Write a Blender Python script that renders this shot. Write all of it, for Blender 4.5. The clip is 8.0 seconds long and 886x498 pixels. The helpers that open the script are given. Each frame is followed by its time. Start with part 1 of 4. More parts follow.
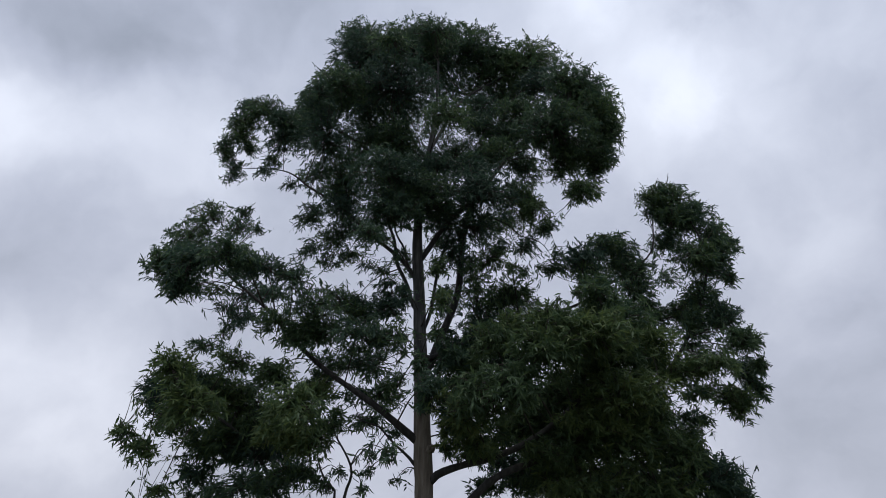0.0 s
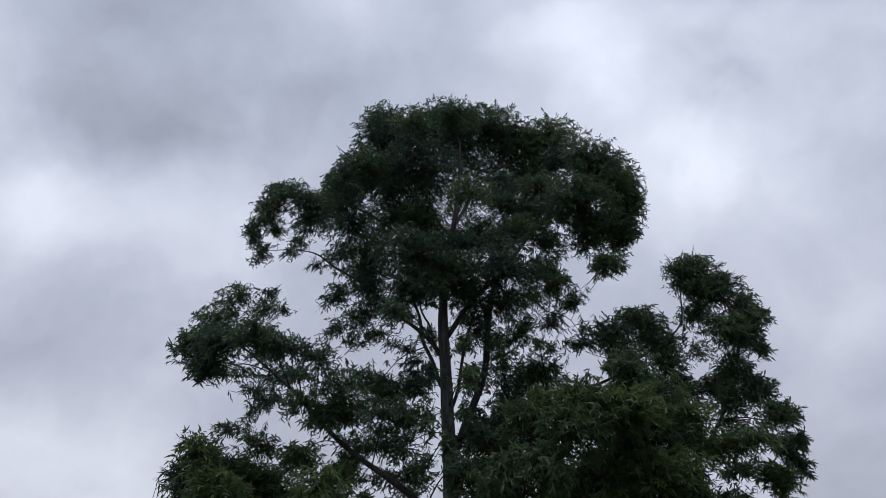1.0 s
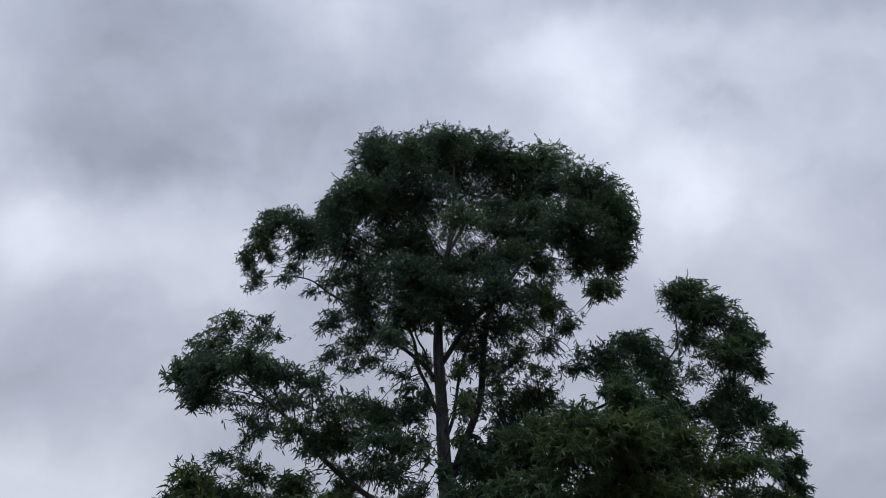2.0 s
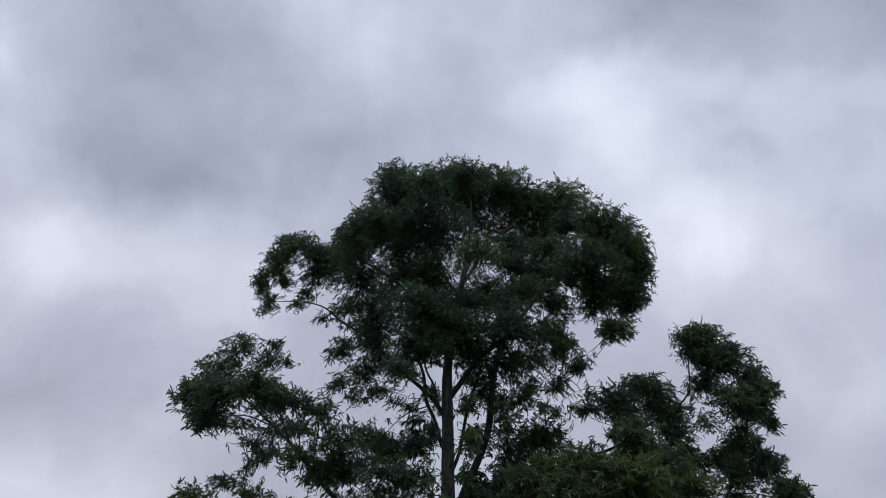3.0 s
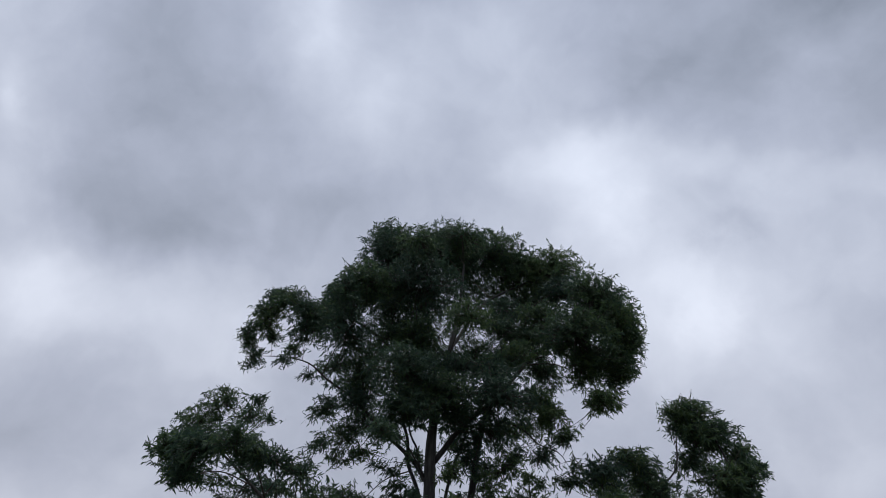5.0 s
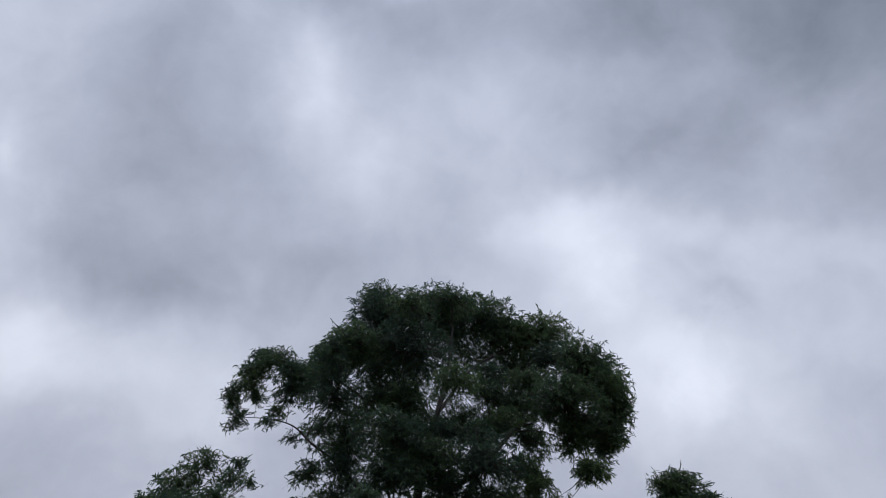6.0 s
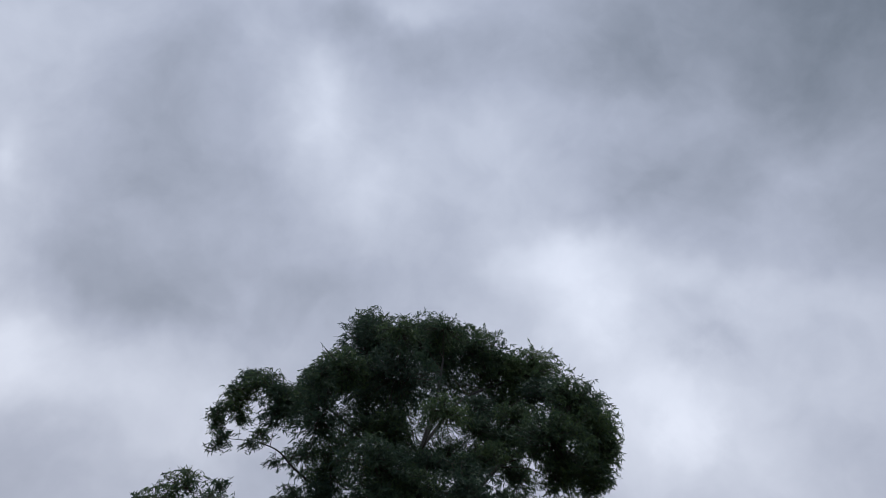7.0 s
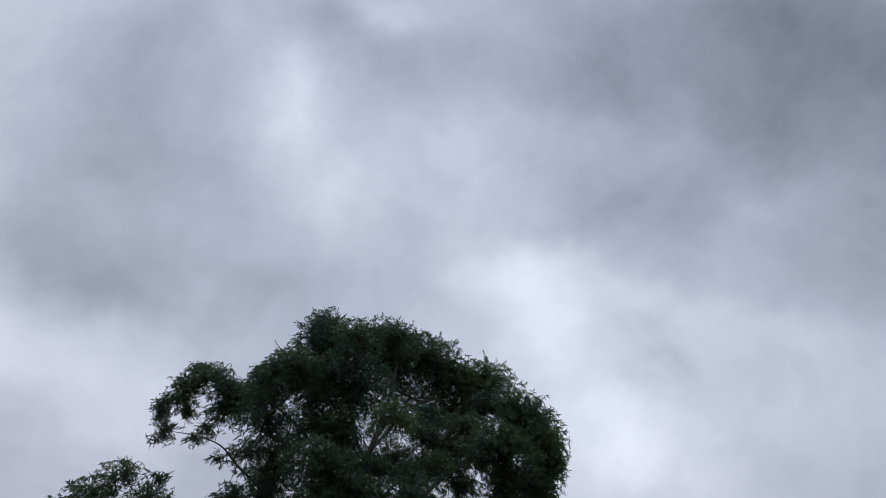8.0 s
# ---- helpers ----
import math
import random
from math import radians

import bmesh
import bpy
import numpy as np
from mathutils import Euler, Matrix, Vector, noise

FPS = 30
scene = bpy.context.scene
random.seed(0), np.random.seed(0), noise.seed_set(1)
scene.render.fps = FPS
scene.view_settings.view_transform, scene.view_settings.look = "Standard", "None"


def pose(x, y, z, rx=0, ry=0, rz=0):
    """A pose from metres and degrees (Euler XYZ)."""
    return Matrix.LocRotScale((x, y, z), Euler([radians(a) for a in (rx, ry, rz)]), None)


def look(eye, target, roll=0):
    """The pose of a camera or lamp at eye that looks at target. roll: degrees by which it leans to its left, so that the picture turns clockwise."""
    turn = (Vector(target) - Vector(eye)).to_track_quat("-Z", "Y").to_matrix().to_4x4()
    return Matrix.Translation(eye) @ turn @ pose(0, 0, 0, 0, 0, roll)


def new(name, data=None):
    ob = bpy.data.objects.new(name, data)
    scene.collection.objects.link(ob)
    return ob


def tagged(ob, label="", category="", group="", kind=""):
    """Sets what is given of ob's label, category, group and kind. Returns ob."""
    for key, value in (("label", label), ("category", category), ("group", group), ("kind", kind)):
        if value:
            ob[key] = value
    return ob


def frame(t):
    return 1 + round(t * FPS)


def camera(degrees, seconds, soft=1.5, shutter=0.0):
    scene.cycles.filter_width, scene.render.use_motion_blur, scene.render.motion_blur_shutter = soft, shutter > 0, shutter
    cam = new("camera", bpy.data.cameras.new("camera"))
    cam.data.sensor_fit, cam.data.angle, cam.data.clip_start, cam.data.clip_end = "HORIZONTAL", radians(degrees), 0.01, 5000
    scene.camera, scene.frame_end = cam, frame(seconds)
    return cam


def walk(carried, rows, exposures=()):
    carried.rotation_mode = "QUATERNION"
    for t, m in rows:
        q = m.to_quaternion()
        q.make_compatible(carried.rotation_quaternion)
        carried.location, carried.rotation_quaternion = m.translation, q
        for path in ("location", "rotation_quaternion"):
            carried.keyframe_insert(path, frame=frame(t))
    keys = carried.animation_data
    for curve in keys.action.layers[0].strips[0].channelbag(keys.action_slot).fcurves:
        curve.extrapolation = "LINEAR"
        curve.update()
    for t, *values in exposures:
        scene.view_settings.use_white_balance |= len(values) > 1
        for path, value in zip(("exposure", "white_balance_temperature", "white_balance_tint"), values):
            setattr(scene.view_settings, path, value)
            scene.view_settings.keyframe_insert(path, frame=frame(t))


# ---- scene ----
EYE = (0.0, 0.0, 1.6)
cam = camera(62.0, 8.0, soft=0.85)


def aim(yaw, pitch, roll):
    """Pose of the hand-held camera, which stands in one spot and turns."""
    return pose(*EYE, 0, 0, yaw) @ pose(0, 0, 0, 90 + pitch) @ pose(0, 0, 0, 0, 0, roll)


walk(cam, [
    (0, aim(0.00, 25.00, 0.00)),
    (0.5, aim(0.68, 27.98, 0.30)),
    (1, aim(2.17, 30.99, -0.30)),
    (1.5, aim(1.92, 32.15, -0.90)),
    (1.7, aim(1.62, 32.49, -1.30)),
    (2.8, aim(2.58, 34.76, 1.90)),
    (3, aim(3.05, 35.48, 2.55)),
    (3.5, aim(3.47, 36.60, 3.30)),
    (4, aim(3.51, 37.29, 4.13)),
    (4.2, aim(3.39, 37.66, 4.25)),
    (5.3, aim(2.38, 41.90, 5.50)),
    (5.5, aim(2.02, 43.09, 5.45)),
    (6, aim(2.25, 45.25, 6.10)),
    (6.5, aim(2.90, 46.73, 7.64)),
    (7, aim(2.19, 47.61, 9.08)),
    (7.5, aim(0.03, 48.06, 10.27)),
    (8, aim(-2.00, 48.65, 10.18)),
], exposures=[(0.0, 0.21), (1.0, 0.12), (1.5, 0.05), (3.5, 0.03), (5.5, 0.01), (7.0, -0.01), (8.0, 0.03)])

# ---- overcast sky and its soft sun ----
SUN_AZ, SUN_EL = 160.0, 80.0
world = bpy.data.worlds.new("overcast_sky")
scene.world = world
world.use_nodes = True
W = world.node_tree
W.nodes.clear()


def wnode(kind, **values):
    n = W.nodes.new(kind)
    for key, value in values.items():
        if key == "op":
            n.operation = value
        else:
            n.inputs[key].default_value = value
    return n


def wlink(a, b):
    W.links.new(a, b)


coord = wnode("ShaderNodeTexCoord")
view = coord.outputs["Generated"]
drift = wnode("ShaderNodeTexNoise", Scale=3.2, Detail=5.0, Roughness=0.55)
wlink(view, drift.inputs["Vector"])
shift = wnode("ShaderNodeVectorMath", op="SUBTRACT")
wlink(drift.outputs["Color"], shift.inputs[0])
shift.inputs[1].default_value = (0.5, 0.5, 0.5)
push = wnode("ShaderNodeVectorMath", op="SCALE")
push.inputs["Scale"].default_value = 0.18
wlink(shift.outputs[0], push.inputs[0])
warped = wnode("ShaderNodeVectorMath", op="ADD")
wlink(view, warped.inputs[0])
wlink(push.outputs[0], warped.inputs[1])
# the even cloud cover, with fine and coarse billows
billow = wnode("ShaderNodeTexNoise", Scale=4.5, Detail=6.0, Roughness=0.5)
wlink(warped.outputs[0], billow.inputs["Vector"])
level = wnode("ShaderNodeMapRange")
level.inputs["From Min"].default_value, level.inputs["From Max"].default_value = 0.25, 0.75
level.inputs["To Min"].default_value, level.inputs["To Max"].default_value = 0.38, 0.58
wlink(billow.outputs["Fac"], level.inputs["Value"])
wisp = wnode("ShaderNodeTexNoise", Scale=13.0, Detail=5.0, Roughness=0.55)
wlink(warped.outputs[0], wisp.inputs["Vector"])
fine_level = wnode("ShaderNodeMapRange")
fine_level.inputs["From Min"].default_value, fine_level.inputs["From Max"].default_value = 0.3, 0.7
fine_level.inputs["To Min"].default_value, fine_level.inputs["To Max"].default_value = -0.035, 0.035
wlink(wisp.outputs["Fac"], fine_level.inputs["Value"])
level_sum = wnode("ShaderNodeMath", op="ADD")
wlink(level.outputs["Result"], level_sum.inputs[0])
wlink(fine_level.outputs["Result"], level_sum.inputs[1])
cover = [level_sum.outputs[0]]


def cloud(azimuth, elevation, half_width, half_height, tilt, gain, field=warped):
    """One thicker (darker) or thinner (brighter) bank in the cloud cover; degrees."""
    a, e = radians(azimuth), radians(elevation)
    way = Vector((math.sin(a) * math.cos(e), math.cos(a) * math.cos(e), math.sin(e)))
    if half_width == half_height:
        far = wnode("ShaderNodeVectorMath", op="DISTANCE")
        wlink(field.outputs[0], far.inputs[0])
        far.inputs[1].default_value = way
        edge = 1.6 * radians(half_width)
    else:
        side = Vector((math.cos(a), -math.sin(a), 0))
        over = side.cross(way)
        turn = Matrix((side, over, side.cross(over))).transposed() @ Matrix.Rotation(radians(tilt), 3, "Z")
        m = wnode("ShaderNodeMapping")
        m.vector_type = "TEXTURE"
        m.inputs["Location"].default_value = way
        m.inputs["Rotation"].default_value = turn.to_euler()
        m.inputs["Scale"].default_value = (1.6 * radians(half_width), 1.6 * radians(half_height), 1.0)
        wlink(field.outputs[0], m.inputs["Vector"])
        far = wnode("ShaderNodeVectorMath", op="LENGTH")
        wlink(m.outputs[0], far.inputs[0])
        edge = 1.0
    fade = wnode("ShaderNodeMapRange")
    fade.interpolation_type = "SMOOTHERSTEP"
    fade.inputs["From Min"].default_value, fade.inputs["From Max"].default_value = edge, 0.0
    fade.inputs["To Min"].default_value, fade.inputs["To Max"].default_value = 0.0, gain
    wlink(far.outputs["Value"], fade.inputs["Value"])
    total = wnode("ShaderNodeMath", op="ADD")
    wlink(cover[-1], total.inputs[0])
    wlink(fade.outputs["Result"], total.inputs[1])
    cover.append(total.outputs[0])


cloud(-48.9, 48.3, 6.3, 4.0, 54, 0.12)
cloud(-21.5, 56.0, 3.8, 6.3, 20, 0.16)
cloud(-11.8, 65.4, 3.8, 2.1, 12, 0.14)
cloud(-3.3, 54.7, 11.3, 6.5, 14, 0.1)
cloud(11.2, 46.7, 6.5, 3.9, -7, 0.22)
cloud(28.8, 41.9, 12.4, 5.4, -23, 0.16)
cloud(20.1, 36.6, 10.9, 6.7, -1, 0.16)
cloud(-28.3, 31.3, 10.0, 5.0, 3, 0.16)
cloud(-34.1, 44.7, 9.2, 7.6, 38, -0.15)
cloud(-27.7, 38.7, 13.3, 3.6, 25, -0.12)
cloud(47.8, 56.4, 16.2, 11.6, -30, -0.24)
cloud(23.2, 52.1, 9.8, 3.8, -17, -0.12)
cloud(10.4, 61.8, 7.7, 5.5, 2, -0.08)
cloud(-9.6, 41.2, 6.9, 3.0, 18, -0.06)
cloud(25.5, 38.5, 3.7, 2.1, -5, -0.07)
cloud(-27.4, 25.1, 8.1, 4.4, 24, -0.04)
cloud(43.3, 43.3, 6.2, 5.0, -20, -0.06)
cloud(11.4, 40.7, 5.0, 3.8, -7, 0.05)
cloud(-32.0, 28.3, 7.7, 5.8, -13, 0.1)
cloud(-29.2, 21.8, 7.8, 3.9, 12, -0.05)
cloud(-26.4, 10.1, 7.7, 6.1, -15, 0.14)
cloud(27.8, 20.0, 10.3, 9.9, -10, -0.02)
cloud(30.1, 33.3, 11.7, 5.5, -18, 0.06)
cloud(-29.2, 35.1, 10.2, 4.3, 3, -0.1)
cloud(11.5, 46.7, 3.3, 2.4, 3, 0.1)
cloud(-20.7, 55.6, 1.9, 4.7, 21, 0.05)
cloud(-24.0, 62.6, 2.9, 1.7, 33, -0.07)
cloud(-14.4, 64.7, 2.5, 1.3, -6, 0.05)
cloud(16.1, 44.2, 3.5, 1.9, -25, 0.07)
cloud(23.8, 44.8, 3.8, 1.3, -18, 0.07)
cloud(33.8, 41.2, 4.8, 1.6, -17, 0.05)
cloud(22.2, 37.4, 9.2, 4.6, -3, 0.06)
cloud(-27.8, 28.1, 6.0, 3.4, 26, -0.05)
cloud(-43.9, 40.4, 2.2, 2.2, 0, 0.07)
cloud(-41.8, 35.1, 1.9, 1.9, 0, 0.05)
cloud(-36.1, 30.8, 7.8, 2.3, -14, 0.08)
cloud(-29.8, 36.6, 5.7, 5.7, 0, -0.05)
cloud(-30.6, 26.6, 5.2, 5.2, 0, -0.05)
cloud(21.8, 48.0, 7.3, 1.6, -17, -0.06)
cloud(13.0, 41.8, 3.0, 3.0, 0, 0.06)
cloud(25.9, 39.2, 3.2, 3.2, 0, -0.04)
cloud(32.2, 40.6, 7.7, 7.7, 0, -0.06)
cloud(-29, 14, 8, 8, 0, 0.15)
cloud(-27, 24, 8, 8, 0, 0.11)
cloud(28, 24, 8, 8, 0, 0.10)
cloud(-36, 34, 8, 8, 0, 0.09)
cloud(-24, 34, 8, 8, 0, 0.12)
cloud(24, 34, 8, 8, 0, 0.03)
cloud(-46, 44, 8, 8, 0, 0.07)
cloud(-32, 44, 8, 8, 0, 0.05)
cloud(-18, 44, 8, 8, 0, 0.04)
cloud(10, 44, 8, 8, 0, 0.04)
cloud(23, 44, 8, 8, 0, -0.06)
cloud(37, 44, 8, 8, 0, -0.03)
cloud(51, 44, 8, 8, 0, -0.03)
cloud(-26, 54, 8, 8, 0, 0.04)
cloud(-9, 54, 8, 8, 0, 0.07)
cloud(8, 54, 8, 8, 0, 0.04)
cloud(25, 54, 8, 8, 0, 0.03)
cloud(42, 54, 8, 8, 0, 0.08)
cloud(-14, 64, 8, 8, 0, -0.03)
cloud(31, 64, 8, 8, 0, -0.07)
cloud(54, 64, 8, 8, 0, -0.06)
cloud(-28, 10, 5, 5, 0, -0.08)
cloud(29, 10, 5, 5, 0, -0.04)
cloud(-34, 16, 5, 5, 0, 0.11)
cloud(31, 16, 5, 5, 0, -0.05)
cloud(28, 23, 5, 5, 0, 0.04)
cloud(-31, 29, 5, 5, 0, -0.08)
cloud(-24, 29, 5, 5, 0, -0.08)
cloud(-37, 35, 5, 5, 0, 0.08)
cloud(17, 35, 5, 5, 0, 0.09)
cloud(39, 35, 5, 5, 0, 0.06)
cloud(-43, 42, 5, 5, 0, 0.08)
cloud(-27, 42, 5, 5, 0, 0.05)
cloud(7, 42, 5, 5, 0, 0.06)
cloud(15, 42, 5, 5, 0, 0.07)
cloud(-51, 48, 5, 5, 0, -0.06)
cloud(14, 48, 5, 5, 0, -0.05)
cloud(25, 54, 5, 5, 0, 0.04)
cloud(57, 54, 5, 5, 0, -0.06)
cloud(-35, 60, 5, 5, 0, 0.05)
cloud(-22, 60, 5, 5, 0, -0.04)
cloud(-13, 66, 5, 5, 0, -0.05)
cloud(18, 66, 5, 5, 0, -0.06)

# smaller rifts and folds with torn edges
tear = wnode("ShaderNodeTexNoise", Scale=8.0, Detail=6.0, Roughness=0.6)
wlink(view, tear.inputs["Vector"])
tear_shift = wnode("ShaderNodeVectorMath", op="SUBTRACT")
wlink(tear.outputs["Color"], tear_shift.inputs[0])
tear_shift.inputs[1].default_value = (0.5, 0.5, 0.5)
tear_push = wnode("ShaderNodeVectorMath", op="SCALE")
tear_push.inputs["Scale"].default_value = 0.14
wlink(tear_shift.outputs[0], tear_push.inputs[0])
ruffled = wnode("ShaderNodeVectorMath", op="ADD")
wlink(view, ruffled.inputs[0])
wlink(tear_push.outputs[0], ruffled.inputs[1])
cloud(-23.5, 58.5, 1.2, 3.1, 19, 0.03, ruffled)
cloud(-21.8, 55.5, 1.9, 2.1, 9, -0.05, ruffled)
cloud(-12.9, 50.1, 3.0, 2.6, 9, 0.05, ruffled)
cloud(-32.7, 44.7, 3.6, 2.4, 19, -0.05, ruffled)
cloud(-38.5, 38.5, 3.3, 1.8, 9, -0.04, ruffled)
cloud(-44.5, 40.7, 0.9, 1.4, 9, 0.05, ruffled)
cloud(-23.5, 61.9, 2.4, 1.4, -10, -0.04, ruffled)
cloud(-32.5, 57.5, 2.4, 2.4, 9, 0.03, ruffled)
cloud(14.6, 43.3, 3.2, 2.1, -35, 0.09, ruffled)
cloud(21.3, 37.3, 3.2, 2.6, -40, 0.09, ruffled)
cloud(22.7, 33.6, 2.0, 2.6, 9, 0.09, ruffled)
cloud(25.3, 40.4, 2.0, 1.2, -10, -0.07, ruffled)
cloud(30.6, 43.1, 3.5, 1.2, 9, 0.04, ruffled)
cloud(22.4, 57.8, 2.4, 1.6, 49, 0.04, ruffled)
cloud(12.5, 61.9, 2.5, 2.5, 9, -0.03, ruffled)
cloud(12.7, 52.2, 2.6, 2.2, 9, 0.04, ruffled)
cloud(2.0, 56.8, 2.2, 2.6, 9, 0.03, ruffled)
cloud(22.3, 52.3, 3.7, 1.5, 29, -0.04, ruffled)
cloud(37.1, 50.0, 3.0, 1.9, 29, 0.03, ruffled)
cloud(-20.8, 38.5, 1.2, 1.9, 9, 0.04, ruffled)
cloud(-15.0, 43.2, 3.4, 1.7, 19, -0.03, ruffled)
cloud(44.1, 55.7, 5.7, 4.3, 9, -0.03, ruffled)
cloud(-30.1, 27.9, 3.9, 1.8, 9, -0.03, ruffled)
cloud(-28.7, 9.5, 2.1, 2.1, 0, 0.05, ruffled)
cloud(-25.2, 7.4, 2.1, 1.1, -30, 0.04, ruffled)


tone = wnode("ShaderNodeValToRGB")
ramp = tone.color_ramp
ramp.elements[0].position, ramp.elements[0].color = 0.10, (0.142, 0.172, 0.217, 1)
ramp.elements[1].position, ramp.elements[1].color = 0.90, (0.805, 0.86, 0.99, 1)
mid = ramp.elements.new(0.48)
mid.color = (0.438, 0.48, 0.593, 1)
wlink(cover[-1], tone.inputs["Fac"])
clouds = wnode("ShaderNodeBackground", Strength=1.0)
# the air is a little warmer towards the horizon, bluer overhead
height = wnode("ShaderNodeSeparateXYZ")
wlink(view, height.inputs[0])
climb = wnode("ShaderNodeMapRange")
climb.inputs["From Min"].default_value, climb.inputs["From Max"].default_value = 0.15, 0.9
wlink(height.outputs["Z"], climb.inputs["Value"])
air = wnode("ShaderNodeMix")
air.data_type = "RGBA"
air.inputs[6].default_value, air.inputs[7].default_value = (1.035, 1.0, 0.965, 1), (0.985, 1.0, 1.02, 1)
wlink(climb.outputs["Result"], air.inputs[0])
tinted = wnode("ShaderNodeVectorMath", op="MULTIPLY")
wlink(tone.outputs["Color"], tinted.inputs[0])
wlink(air.outputs[2], tinted.inputs[1])
wlink(tinted.outputs[0], clouds.inputs["Color"])
sky = wnode("ShaderNodeTexSky")
sky.sky_type = "NISHITA"
sky.sun_disc = False
sky.sun_elevation, sky.sun_rotation = radians(SUN_EL), radians(SUN_AZ)
blue = wnode("ShaderNodeBackground", Strength=0.06)
wlink(sky.outputs["Color"], blue.inputs["Color"])
veil = wnode("ShaderNodeMixShader", Fac=0.95)
wlink(blue.outputs[0], veil.inputs[1])
wlink(clouds.outputs[0], veil.inputs[2])
out = wnode("ShaderNodeOutputWorld")
wlink(veil.outputs[0], out.inputs["Surface"])

sun = new("sun", bpy.data.lights.new("sun", "SUN"))
sun.data.energy, sun.data.angle, sun.data.color = 1.5, radians(35), (1.0, 0.97, 0.92)
away = Vector((math.sin(radians(SUN_AZ)) * math.cos(radians(SUN_EL)), math.cos(radians(SUN_AZ)) * math.cos(radians(SUN_EL)), math.sin(radians(SUN_EL))))
sun.matrix_world = look(away * 60, (0, 0, 0))


# ---- materials ----
def material(name, rough):
    m = bpy.data.materials.new(name)
    m.use_nodes = True
    nt = m.node_tree
    bsdf = nt.nodes["Principled BSDF"]
    bsdf.inputs["Roughness"].default_value = rough
    return m, nt, bsdf


def ramp_node(nt, stops):
    n = nt.nodes.new("ShaderNodeValToRGB")
    els = n.color_ramp.elements
    while len(els) < len(stops):
        els.new(0.5)
    for el, (p, c) in zip(els, stops):
        el.position, el.color = p, (*c, 1)
    return n


def noise_node(nt, scale, detail=4.0, stretch=(1, 1, 1)):
    co = nt.nodes.new("ShaderNodeTexCoord")
    mp = nt.nodes.new("ShaderNodeMapping")
    mp.inputs["Scale"].default_value = stretch
    n = nt.nodes.new("ShaderNodeTexNoise")
    n.inputs["Scale"].default_value, n.inputs["Detail"].default_value = scale, detail
    nt.links.new(co.outputs["Object"], mp.inputs["Vector"])
    nt.links.new(mp.outputs["Vector"], n.inputs["Vector"])
    return n


def leaf_material(name, stops):
    m, nt, bsdf = material(name, 0.55)
    bsdf.inputs["Specular IOR Level"].default_value = 0.25
    geo = nt.nodes.new("ShaderNodeNewGeometry")
    patch = noise_node(nt, 0.8, 3.0)
    both = nt.nodes.new("ShaderNodeMath")
    both.operation = "MULTIPLY_ADD"
    both.inputs[1].default_value = 0.33
    info = nt.nodes.new("ShaderNodeObjectInfo")
    blend = nt.nodes.new("ShaderNodeMath")
    blend.operation = "MULTIPLY_ADD"
    blend.inputs[1].default_value = 0.8
    nt.links.new(info.outputs["Random"], blend.inputs[0])
    nt.links.new(geo.outputs["Random Per Island"], blend.inputs[2])
    nt.links.new(blend.outputs[0], both.inputs[0])
    half = nt.nodes.new("ShaderNodeMath")
    half.operation = "MULTIPLY"
    half.inputs[1].default_value = 0.5
    nt.links.new(patch.outputs["Fac"], half.inputs[0])
    nt.links.new(half.outputs[0], both.inputs[2])
    col = ramp_node(nt, stops)
    nt.links.new(both.outputs[0], col.inputs["Fac"])
    nt.links.new(col.outputs["Color"], bsdf.inputs["Base Color"])
    vein = noise_node(nt, 60.0, 2.0)
    bump = nt.nodes.new("ShaderNodeBump")
    bump.inputs["Strength"].default_value, bump.inputs["Distance"].default_value = 0.3, 0.01
    nt.links.new(vein.outputs["Fac"], bump.inputs["Height"])
    nt.links.new(bump.outputs["Normal"], bsdf.inputs["Normal"])
    thin = nt.nodes.new("ShaderNodeBsdfTranslucent")
    nt.links.new(col.outputs["Color"], thin.inputs["Color"])
    mix = nt.nodes.new("ShaderNodeMixShader")
    mix.inputs["Fac"].default_value = 0.42
    nt.links.new(bsdf.outputs[0], mix.inputs[1])
    nt.links.new(thin.outputs[0], mix.inputs[2])
    nt.links.new(mix.outputs[0], nt.nodes["Material Output"].inputs["Surface"])
    return m


